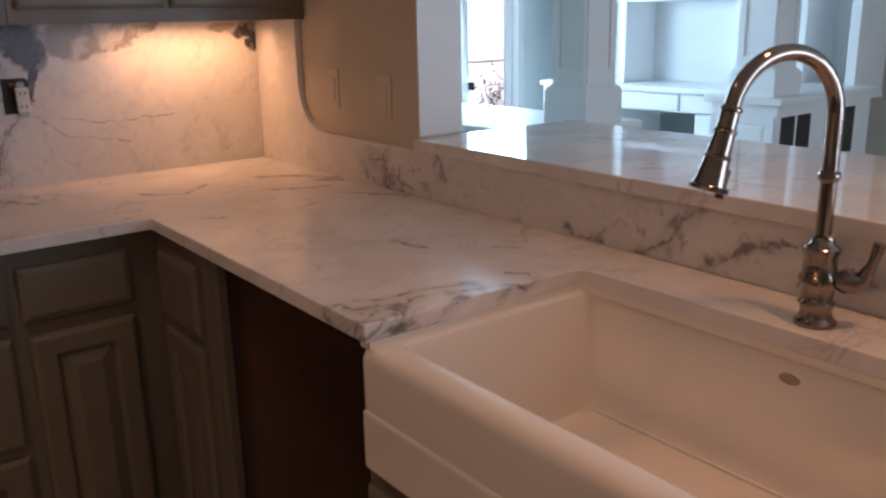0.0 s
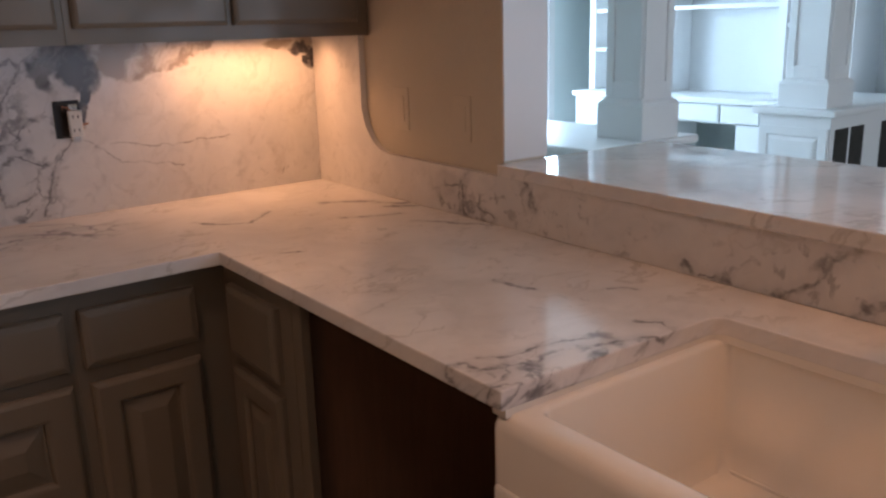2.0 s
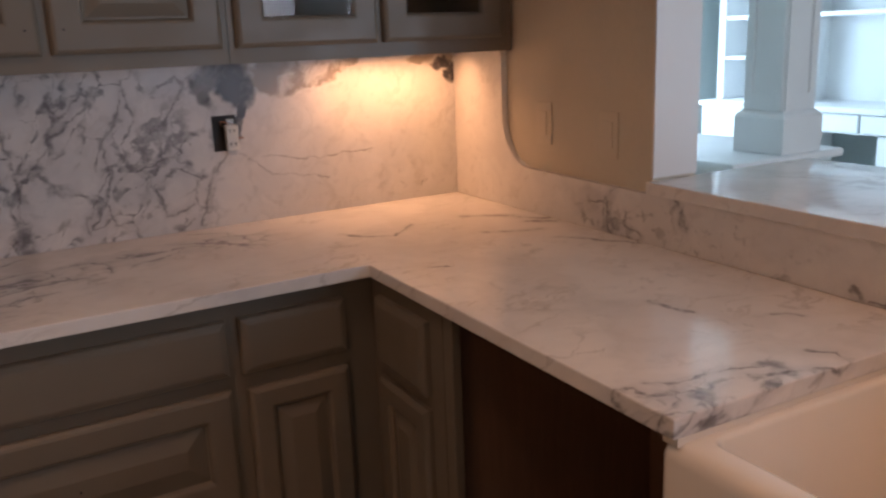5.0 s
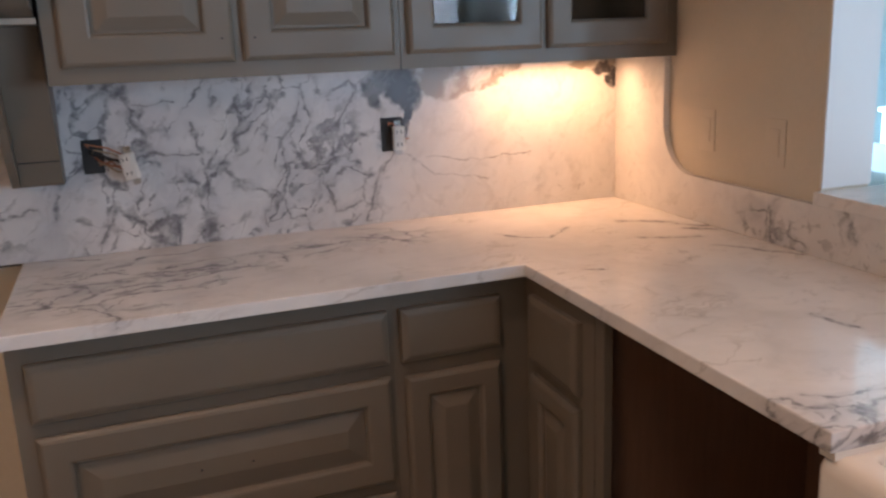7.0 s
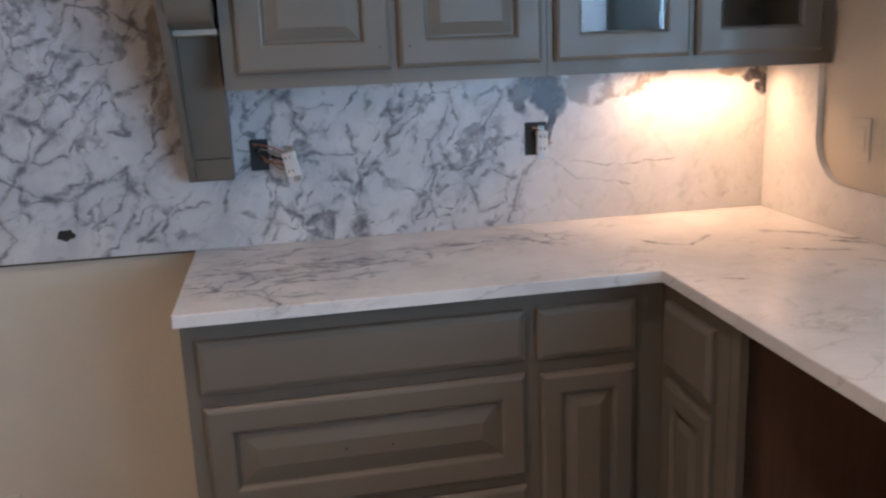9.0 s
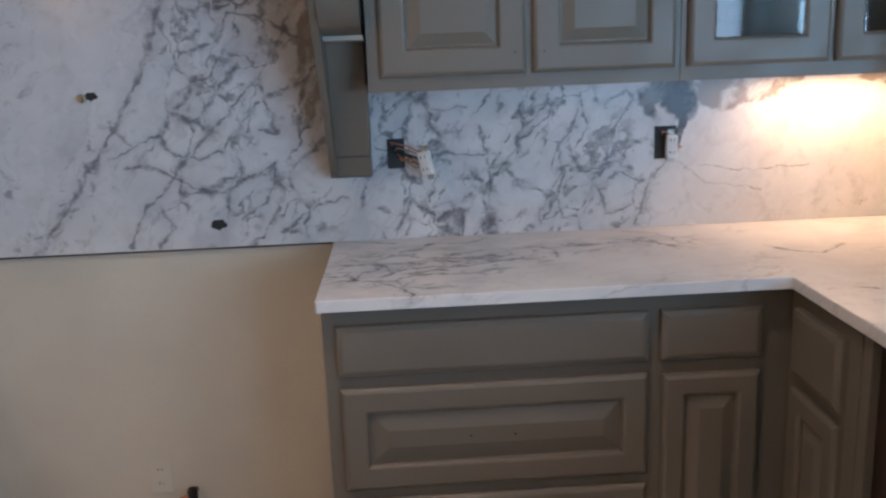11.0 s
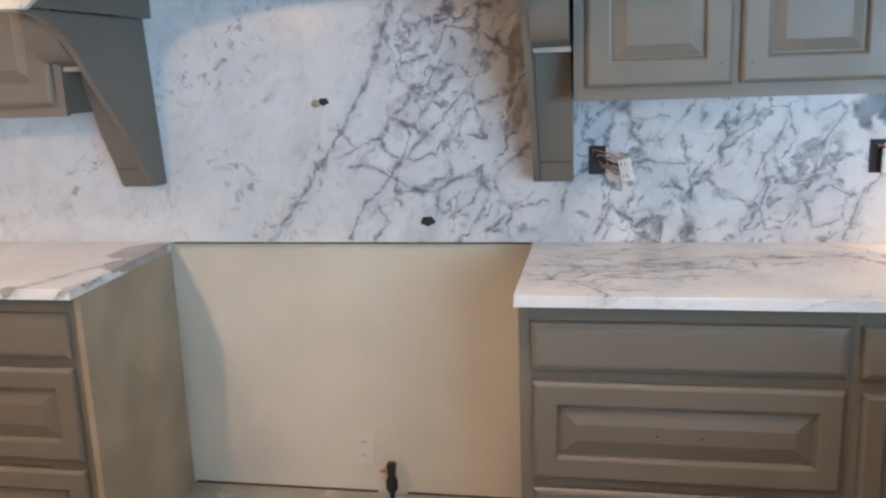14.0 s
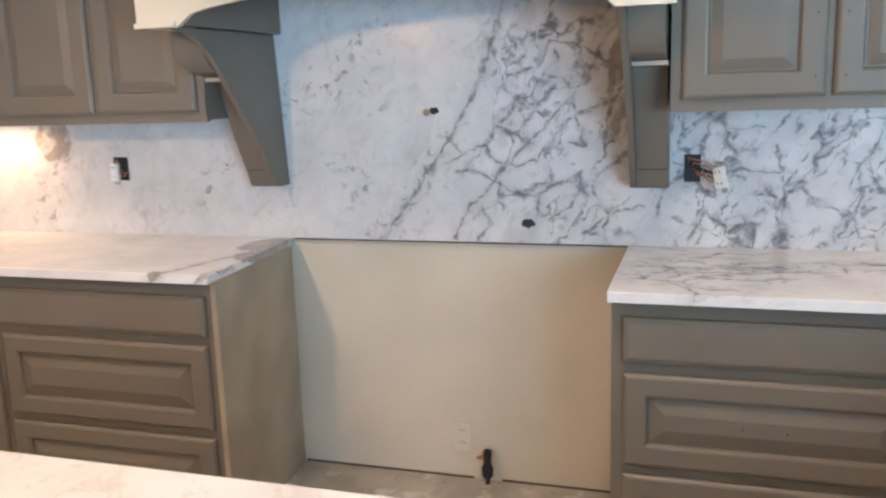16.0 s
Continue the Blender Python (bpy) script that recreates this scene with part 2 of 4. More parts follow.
SPLASH_VEINS += veins(
    (0.010, [(-1.27, 1.28), (-1.25, 1.30)]),
    (0.007, [(-1.47, 1.16), (-1.41, 1.18), (-1.35, 1.16), (-1.30, 1.16)]),
    (0.007, [(-1.45, 0.97), (-1.40, 0.99), (-1.42, 1.02), (-1.46, 1.00)]),
    (0.007, [(-1.58, 0.94), (-1.56, 0.98), (-1.53, 1.02)]),
    (0.005, [(-1.46, 1.30), (-1.42, 1.29), (-1.36, 1.31)]),
    (0.010, [(-0.843, 0.93), (-0.807, 1.049)]), (0.005, [(-0.807, 1.049), (-0.741, 1.129)]),
    (0.0014, [(-0.741, 1.129), (-0.625, 1.046), (-0.45, 1.02)]), (0.0014, [(-0.66, 1.10), (-0.517, 1.082), (-0.30, 1.09)]),
    (0.007, [(-0.816, 1.058), (-0.90, 1.09), (-0.96, 1.04), (-0.93, 0.96), (-0.86, 0.985)]))
COUNTER_VEINS = veins(
    (0.013, [(-0.20, -0.35), (-0.11, -0.41), (-0.04, -0.53)]), (0.012, [(-0.10, -0.52), (-0.03, -0.58)]),
    (0.010, [(-0.26, -0.56), (-0.17, -0.60), (-0.13, -0.61)]), (0.006, [(-0.16, -0.71), (-0.13, -0.75), (-0.05, -0.88)]),
    (0.006, [(-0.57, -0.32), (-0.54, -0.39), (-0.46, -0.43), (-0.36, -0.34)]), (0.004, [(-0.56, -0.75), (-0.52, -0.77)]),
    (0.005, [(-0.24, -1.42), (-0.20, -1.45)]), (0.006, [(-0.35, -1.23), (-0.34, -1.32)]),
    (0.005, [(-0.94, -0.15), (-0.85, -0.22), (-0.80, -0.28)]), (0.005, [(-0.90, -0.05), (-0.81, -0.10), (-0.78, -0.22)]))
# beside the sink
COUNTER_VEINS += veins(
    (0.007, [(-0.69, -1.49), (-0.66, -1.51), (-0.66, -1.53), (-0.63, -1.56)]),
    (0.006, [(-0.63, -1.51), (-0.60, -1.53), (-0.53, -1.53), (-0.45, -1.56)]),
    (0.009, [(-0.49, -1.58), (-0.42, -1.61), (-0.33, -1.64), (-0.31, -1.59), (-0.34, -1.56)]),
    (0.011, [(-0.45, -1.60), (-0.50, -1.63), (-0.54, -1.66), (-0.58, -1.67)]),
    (0.006, [(-0.68, -1.59), (-0.65, -1.61), (-0.67, -1.65)]), (0.006, [(-0.63, -1.63), (-0.52, -1.65)]))
# beside the range space
COUNTER_VEINS += veins(
    (0.006, [(-1.77, -0.42), (-1.70, -0.44), (-1.68, -0.48)]), (0.006, [(-1.70, -0.27), (-1.64, -0.30), (-1.59, -0.42), (-1.62, -0.46)]),
    (0.006, [(-1.58, -0.40), (-1.49, -0.38), (-1.40, -0.39), (-1.30, -0.34)]), (0.006, [(-1.50, -0.28), (-1.42, -0.29), (-1.33, -0.32), (-1.22, -0.34)]),
    (0.005, [(-1.53, -0.14), (-1.47, -0.10), (-1.38, -0.11), (-1.31, -0.05)]), (0.006, [(-1.17, -0.21), (-1.14, -0.25), (-1.15, -0.34)]),
    (0.006, [(-1.62, -0.52), (-1.56, -0.59), (-1.54, -0.66)]), (0.004, [(-1.73, -0.01), (-1.59, -0.07)]))
LEFT_VEINS = veins((0.018, [(-3.16, -0.68), (-3.12, -0.54), (-3.05, -0.322), (-3.02, -0.02)]), (0.012, [(-3.0, -0.7), (-2.98, -0.5)]))
SIDE_VEINS = veins((0.011, [(-0.76, 0.99), (-0.76, 0.93), (-0.82, 0.912), (-0.87, 0.912)]), (0.006, [(-0.82, 0.95), (-0.88, 0.93)]), (0.008, [(-0.98, 1.04), (-1.03, 0.97)]),
                   (0.011, [(-1.80, 1.04), (-1.74, 1.00), (-1.71, 0.95), (-1.64, 0.90)]), (0.007, [(-1.48, 0.92), (-1.55, 0.93)]), (0.010, [(-1.45, 0.935), (-1.47, 0.92)]),
                   (0.009, [(-1.80, 0.93), (-1.90, 0.985), (-2.04, 1.0)]), (0.010, [(-1.98, 0.93), (-2.10, 0.96)]), (0.010, [(-2.2, 0.92), (-2.3, 1.02)]))

SPLASH = dict(
                 heavy=[(-1.35, 1.10, 0.56, 0.52), (-2.03, 1.20, 0.36, 0.8), (-1.02, 1.12, 0.29, 0.5), (-0.94, 1.10, 0.20, 0.34)],
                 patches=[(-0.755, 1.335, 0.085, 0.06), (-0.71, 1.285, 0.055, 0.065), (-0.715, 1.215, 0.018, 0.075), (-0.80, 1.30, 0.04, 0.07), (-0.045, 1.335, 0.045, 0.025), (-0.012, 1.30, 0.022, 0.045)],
                 # painted in: the right corbel's shadow and the unlit bands beside the strip lamp
                 stain_and_shade=[(-1.80, 1.45, 0.05, 0.2), (-0.60, 1.335, 0.13, 0.075), (-0.50, 1.345, 0.11, 0.06), (-0.40, 1.365, 0.10, 0.035), (-0.08, 1.352, 0.10, 0.022), (-4.07, 1.29, 0.10, 0.10)], spots=[(-2.72, 1.32, 0.40, 0.5), (-0.15, 1.12, 0.10, 0.24), (-3.25, 1.08, 0.2, 0.2), (-4.1, 1.15, 0.15, 0.3)],
                 specks=0.9, general=0.13, gloss=0.18, spec=0.25, tilt=-58, faint=0.34, drift=4.0, grain=27.0, base=(0.72, 0.715, 0.715), strong=0.92)
M_RANGE = marble("marble_behind_range", "xz", RANGE_VEINS, **SPLASH)
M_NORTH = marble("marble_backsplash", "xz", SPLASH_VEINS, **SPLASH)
M_SIDE = marble("marble_side_splash", "yz", SIDE_VEINS, heavy=[(-0.74, 0.96, 0.16, 0.09)], spots=[(-1.2, 0.96, 0.5, 0.08), (-1.9, 0.96, 0.4, 0.1)],
                specks=0.6, general=0.05, gloss=0.12, faint=0.3)
M_COUNTER = marble("marble_worktop", "xy", COUNTER_VEINS, heavy=[(-1.5, -0.36, 0.34, 0.30), (-0.58, -1.60, 0.20, 0.09), (-0.98, -0.22, 0.35, 0.12)],
                   spots=[(-0.3, -1.0, 0.35, 0.6)], specks=0.35, general=0.05, gloss=0.11, tilt=-15, faint=0.5, drift=5.5, strong=0.85)
M_LEFT = marble("marble_left_worktop", "xy", LEFT_VEINS, stain_and_shade=[(-3.06, -0.14, 0.10, 0.13), (-3.01, -0.30, 0.05, 0.14), (-3.165, -0.66, 0.035, 0.035)], specks=0.2, general=0.04, gloss=0.09, faint=0.25, solid=0.85)
M_BAR = marble("marble_bar", "xy", [], specks=0.4, general=0.05, gloss=0.03, faint=0.55)
M_ISLAND = marble("marble_island", "xy", [], specks=0.5, general=0.04, gloss=0.12, faint=0.3)

M_CAB = paint("taupe_cabinet_paint", (0.172, 0.147, 0.117), 0.42, 0.05, 0.05, 10, 0.32)
M_WALL = paint("beige_wall_paint", (0.63, 0.565, 0.46), 0.7, 0.10, 0.12, 6)
M_TRIMW = paint("white_trim_paint", (0.80, 0.81, 0.81), 0.4, 0.03, 0.03, 8)
M_CREAM = paint("cream_hood_paint", (0.60, 0.55, 0.45), 0.5, 0.05, 0.05, 8)
M_EDGE = paint("bare_edge_strip", (0.40, 0.36, 0.30), 0.5, 0.05, 0.03, 12)
M_BLUEW = paint("pale_blue_wall_paint", (0.68, 0.78, 0.78), 0.7, 0.04, 0.08, 6)
M_CEIL = paint("ceiling_paint", (0.74, 0.72, 0.68), 0.8, 0.04, 0.1, 6)
M_SINK = paint("glazed_fireclay", (0.80, 0.76, 0.70), 0.14, 0.03, 0.01, 5)
M_PLATE = paint("beige_plastic", (0.63, 0.56, 0.45), 0.35, 0.03, 0.0, 8)
M_WHITE_PLASTIC = paint("white_plastic", (0.82, 0.80, 0.76), 0.3, 0.03, 0.0, 8)
M_IVORY = paint("ivory_plastic", (0.66, 0.60, 0.50), 0.4, 0.03, 0.0, 8)
M_BLACK = paint("black_box_plastic", (0.012, 0.012, 0.013), 0.6, 0.1, 0.0, 8)
M_COPPER = paint("copper_and_brass", (0.42, 0.16, 0.08), 0.35, 0.2, 0.0, 30)


def wood(name, a, b, rough=0.6, axis=2, scale=6.0):
    T = Tree(name)
    s = [14, 14, 14]
    s[axis] = 1.2
    p = T.vec("MULTIPLY", T.pos, tuple(s))
    g = T.noise(scale, 6, 0.65, p)
    col = T.mix(T.step(g, 0.3, 0.7), a, b)
    col = T.mix(T.step(T.noise(2.2, 4), 0.4, 0.75, 0.0, 0.5), col, tuple(c * 0.6 for c in a))
    T.bump(g, 0.15, 0.001)
    return T.set(Base_Color=col, Roughness=rough)


M_DARKWOOD = wood("raw_brown_plywood", (0.15, 0.085, 0.056), (0.18, 0.10, 0.065), 0.6)
M_RAWPANEL = paint("raw_mdf_side", (0.37, 0.305, 0.22), 0.6, 0.22, 0.05, 14)


def floor_material():
    T = Tree("unfinished_floor")
    n = T.noise(3.5, 5, 0.65)
    col = T.mix(T.step(n, 0.35, 0.65), (0.33, 0.30, 0.25), (0.45, 0.415, 0.355))
    col = T.mix(T.step(T.noise(9, 4, 0.6), 0.55, 0.68), col, (0.55, 0.52, 0.47))
    col = T.mix(T.step(T.noise(31, 3), 0.6, 0.75, 0, 0.5), col, (0.14, 0.12, 0.10))
    T.bump(n, 0.3, 0.004)
    return T.set(Base_Color=col, Roughness=0.75)


def metal(name, colour, rough):
    T = Tree(name)
    return T.set(Base_Color=colour, Metallic=1.0, Roughness=T.step(T.noise(30, 3), 0.3, 0.7, rough * 0.7, rough * 1.4))


def glass(name, ior=1.5):
    T = Tree(name)
    return T.set(Base_Color=(0.93, 0.96, 0.97), Roughness=0.02, Transmission_Weight=1.0, IOR=ior)


def glow(name, colour, strength):
    T = Tree(name)
    return T.set(Base_Color=colour, Emission_Color=colour, Emission_Strength=strength)


M_FLOOR = floor_material()
M_BRASS = metal("dull_brass", (0.40, 0.34, 0.24), 0.4)
M_CHROME = metal("polished_nickel", (0.30, 0.25, 0.215), 0.09)
M_STEEL = metal("brushed_steel", (0.5, 0.5, 0.5), 0.3)
M_GLASS = glass("clear_glass")
M_PANE = glass("thin_cabinet_glass", 1.28)
M_LAMP = glow("warm_lamp_lens", (1.0, 0.75, 0.45), 6.0)
M_GAP = paint("gap_shadow_brown", (0.09, 0.06, 0.035), 0.8, 0.5, 0.0, 40)
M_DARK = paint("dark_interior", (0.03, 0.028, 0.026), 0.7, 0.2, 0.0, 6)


# ---- mesh helpers ----
def box(bm, x0, x1, y0, y1, z0, z1, bevel=0.0):
    r = bmesh.ops.create_cube(bm, size=1)
    m = Matrix.Translation(((x0 + x1) / 2, (y0 + y1) / 2, (z0 + z1) / 2)) @ Matrix.Diagonal((x1 - x0, y1 - y0, z1 - z0, 1))
    bmesh.ops.transform(bm, matrix=m, verts=r["verts"])
    if bevel:
        edges = {e for v in r["verts"] for e in v.link_edges}
        bmesh.ops.bevel(bm, geom=list(edges), offset=bevel, segments=2, affect="EDGES", profile=0.6)
    return bm


def boxes(*dims, bevel=0.0):
    bm = bmesh.new()
    for d in dims:
        box(bm, *d, bevel=bevel)
    return bm


def prism(bm, points, depth, place=None, bevel=0.0):
    """An outline in x and y, drawn up by depth in z, then laid by place."""
    lo = [bm.verts.new((x, y, 0)) for x, y in points]
    f = bm.faces.new(lo)
    ext = bmesh.ops.extrude_face_region(bm, geom=[f])
    up = [g for g in ext["geom"] if isinstance(g, bmesh.types.BMVert)]
    bmesh.ops.translate(bm, verts=up, vec=(0, 0, depth))
    bm.normal_update()
    allv = lo + up
    if bevel:
        edges = list({e for v in allv for e in v.link_edges})
        r = bmesh.ops.bevel(bm, geom=edges, offset=bevel, segments=2, affect="EDGES", profile=0.6, clamp_overlap=True)
        allv = list({v for f2 in r["faces"] for v in f2.verts} | {v for v in allv if v.is_valid})
    if place:
        bmesh.ops.transform(bm, matrix=place, verts=allv)
    bmesh.ops.recalc_face_normals(bm, faces=bm.faces)
    return bm


def tube(bm, pts, radii, n=20, cap=True):
    """A round tube along pts with its own radius at each."""
    pts = [Vector(p) for p in pts]
    rings = []
    side = None
    for k, p in enumerate(pts):
        d = (pts[min(k + 1, len(pts) - 1)] - pts[max(k - 1, 0)]).normalized()
        if side is None:
            side = d.orthogonal().normalized()
        side = (side - d * side.dot(d)).normalized()
        up = d.cross(side)
        r = radii[k] if isinstance(radii, (list, tuple)) else radii
        rings.append([bm.verts.new(p + r * (math.cos(a) * side + math.sin(a) * up)) for a in [2 * math.pi * q / n for q in range(n)]])
    for a, b in zip(rings, rings[1:]):
        for q in range(n):
            bm.faces.new((a[q], a[(q + 1) % n], b[(q + 1) % n], b[q]))
    if cap:
        bm.faces.new(rings[0][::-1])
        bm.faces.new(rings[-1])
    bmesh.ops.recalc_face_normals(bm, faces=bm.faces)
    return bm


def lathe(bm, profile, centre, n=28):
    """Turned shape: (radius, height) rows round a vertical line."""
    return tube(bm, [(centre[0], centre[1], centre[2] + h) for r, h in profile], [r for r, h in profile], n)


def terrace(bm, x0, x1, z0, z1, rows):
    """A front that looks to -y: nested rectangles (inset, y), the last one filled."""
    loops = []
    for inset, y in rows:
        a, b, c, d = x0 + inset, x1 - inset, z0 + inset, z1 - inset
        loops.append([bm.verts.new(v) for v in ((a, y, c), (b, y, c), (b, y, d), (a, y, d))])
    for p, q in zip(loops, loops[1:]):
        for k in range(4):
            bm.faces.new((p[k], p[(k + 1) % 4], q[(k + 1) % 4], q[k]))
    bm.faces.new(loops[-1])
    bm.faces.new(loops[0][::-1])
    bmesh.ops.recalc_face_normals(bm, faces=bm.faces)
    return bm


def part(name, bm, material, parent=None, label="", m=None, soft=False):
    me = bpy.data.meshes.new(name)
    bm.to_mesh(me)
    bm.free()
    me.materials.append(material)
    if soft:
        for f in me.polygons:
            f.use_smooth = True
        me.set_sharp_from_angle(angle=radians(38))
    ob = new(name, me)
    ob.parent = parent
    if m is not None:
        ob.matrix_basis = m
    if label:
        ob["label"] = label
    return ob


def thing(name, label, category, group="", m=None, kind=""):
    ob = new(name)
    ob.empty_display_size = 0.1
    if m is not None:
        ob.matrix_world = m
    return tagged(ob, label, category, group, kind)


def whole(name, bm, material, label, category="", group="", m=None, kind="", soft=False):
    return tagged(part(name, bm, material, None, "", m, soft), label, category, group, kind)


LEG = pose(0, 0, 0, 0, 0, -2.3)  # the peninsula stands 2.3 degrees out of square

# ---- the large structure ----
whole("floor", boxes((-5.2, 5.6, -6.4, 3.5, -0.1, 0.0)), M_FLOOR, "unfinished grey floor with plaster spots", "floor", kind="structure")
whole("ceiling", boxes((-5.2, 5.6, -6.4, 3.5, 2.6, 2.7)), M_CEIL, "plain pale ceiling", "ceiling", kind="structure")
whole("wall_north", boxes((-5.2, 0.02, 0.02, 0.16, 0.0, 2.6)), M_WALL, "beige painted wall behind the range", "wall", kind="structure")
whole("wall_west", boxes((-5.3, -5.2, -6.4, 0.16, 0.0, 2.6)), M_WALL, "beige painted wall", "wall", kind="structure")
WZ0, WZ1 = 0.25, 2.12
whole("wall_south", boxes((-5.2, 0.30, -6.4, -6.3, 0, 2.6), (1.74, 2.24, -6.4, -6.3, 0, 2.6), (2.97, 5.45, -6.4, -6.3, 0, 2.6), (0.30, 1.74, -6.4, -6.3, 0, WZ0), (0.30, 1.74, -6.4, -6.3, WZ1, 2.6),
                          (2.24, 2.97, -6.4, -6.3, 0, WZ0), (2.24, 2.97, -6.4, -6.3, WZ1, 2.6)),
      M_WALL, "beige painted wall with two windows", "wall", kind="structure")
# the stub of wall beside the bar, and the low wall that carries the bar
whole("wall_stub", boxes((0.02, 0.155, -0.895, 0.16, 0.0, 2.6)), M_WALL, "beige wall beside the raised bar", "wall", m=LEG, kind="structure")
whole("trim", boxes((0.018, 0.157, -0.9, -0.894, 1.068, 2.6)), M_TRIMW, "white painted end of the wall", "trim", m=LEG, kind="structure")
whole("wall_low", boxes((0.02, 0.155, -3.4, -0.897, 0.0, 1.030)), M_WALL, "low wall under the raised bar", "wall", m=LEG, kind="structure")
whole("wall_header", boxes((0.02, 0.155, -3.4, -0.897, 2.25, 2.6)), M_TRIMW, "white header over the bar opening", "wall", m=LEG, kind="structure")
whole("trim", boxes((-3.03, -2.336, 0.0165, 0.0198, 0.001, 0.008), (-2.228, -1.77, 0.0165, 0.0198, 0.001, 0.008)), M_GAP, "broken dark brown gap along the foot of the range wall", "trim", kind="structure")
# dark strip standing in for the shadow below the marble's lower edge
whole("trim", boxes((-3.015, -1.778, 0.003, 0.0198, 0.9075, 0.9134)), M_GAP, "dark strip for the shadow under the marble behind the range", "trim", kind="structure")
# dining side
whole("wall_far_north", boxes((0.16, 1.5, 3.3, 3.45, 0, 2.6), (2.7, 3.72, 3.3, 3.45, 0, 2.6), (1.5, 2.7, 3.3, 3.45, 0, 0.8), (1.5, 2.7, 3.3, 3.45, 2.1, 2.6), (4.5, 5.6, 3.3, 3.45, 0, 2.6), (3.72, 4.5, 3.3, 3.45, 2.3, 2.6)),
      M_BLUEW, "pale blue wall with a glass door and an added window opening", "wall", kind="structure")
whole("wall_far_nook", boxes((5.45, 5.6, 0.6, 3.3, 0, 2.6)), M_BLUEW, "pale blue painted wall", "wall", kind="structure")
whole("wall_far_east", boxes((5.45, 5.6, -6.4, 0.6, 0, 2.6)), M_WALL, "beige painted wall", "wall", kind="structure")
whole("wall_behind_stub", boxes((0.14, 0.26, 0.165, 3.3, 0, 2.6)), M_BLUEW, "pale painted wall", "wall", kind="structure")

def window(name, x0, x1, z0, z1, y, label):
    w = thing(name, label, "window", kind="structure")
    f = 0.06
    part("window_frame", boxes((x0, x1, y - 0.03, y + 0.03, z0, z0 + f), (x0, x1, y - 0.03, y + 0.03, z1 - f, z1), (x0, x0 + f, y - 0.03, y + 0.03, z0 + f, z1 - f),
                               (x1 - f, x1, y - 0.03, y + 0.03, z0 + f, z1 - f), bevel=0.004), M_TRIMW, w)
    mid = (x0 + x1) / 2
    part("mullion", boxes((mid - 0.025, mid + 0.025, y - 0.025, y + 0.025, z0 + f, z1 - f), bevel=0.004), M_TRIMW, w)
    for a, b in ((x0 + f, mid - 0.025), (mid + 0.025, x1 - f)):
        g = part("pane", boxes((a, b, y - 0.003, y + 0.003, z0 + f, z1 - f)), M_GLASS, w)
        g.visible_shadow = False
    return w


# out of view behind the stub wall; added as an opening for the desk's fill
window("added_window", 1.5, 2.7, 0.8, 2.1, 3.38, "unseen white-framed window, added to light the desk")
door = thing("door_1", "white glazed patio door full of daylight", "door", kind="structure")
part("door_frame", boxes((3.72, 3.77, 3.33, 3.45, 0.0, 2.3), (4.42, 4.5, 3.29, 3.45, 0.0, 2.3), (3.77, 4.42, 3.33, 3.45, 2.22, 2.3), bevel=0.004), M_TRIMW, door)
part("door_leaf", boxes((3.78, 3.86, 3.36, 3.40, 0.01, 2.21), (4.33, 4.41, 3.36, 3.40, 0.01, 2.21), (3.86, 4.33, 3.36, 3.40, 0.01, 0.20), (3.86, 4.33, 3.36, 3.40, 2.1, 2.21), bevel=0.004), M_TRIMW, door)
g = part("pane", boxes((3.86, 4.33, 3.377, 3.383, 0.20, 2.1)), M_GLASS, door)
g.visible_shadow = False
part("door_handle", boxes((3.845, 3.885, 3.30, 3.355, 0.70, 0.78), bevel=0.008), M_BLACK, door, "dark door handle")
window("window_2", 0.30, 1.74, WZ0, WZ1, -6.35, "wide white-framed patio window")
window("window_3", 2.24, 2.97, WZ0, WZ1, -6.35, "narrow white-framed window")
whole("backdrop", boxes((-4, 12, 9.0, 9.05, -0.29, 7)), glow("hazy_daylight", (0.88, 0.96, 1.0), 4.5), "bright hazy daylight outside", "backdrop", kind="structure")
whole("ground", boxes((-60, 60, -60, 60, -0.4, -0.3)), paint("dry_grass", (0.16, 0.17, 0.10), 0.9, 0.2, 0.3, 2), "dry lawn outside the windows", "ground", kind="structure")


deck = thing("balcony", "pale concrete balcony outside the glass door", "balcony")
part("slab", boxes((3.0, 8.5, 3.5, 6.2, -0.30, -0.03)), M_TRIMW, deck)
part("top_rail", boxes((3.2, 8.4, 5.98, 6.03, 0.755, 0.79), bevel=0.01), M_TRIMW, deck, "pale handrail")
for x in (3.3, 5.3, 7.3):
    part("post", boxes((x, x + 0.05, 5.98, 6.03, -0.03, 0.755), bevel=0.006), M_TRIMW, deck)


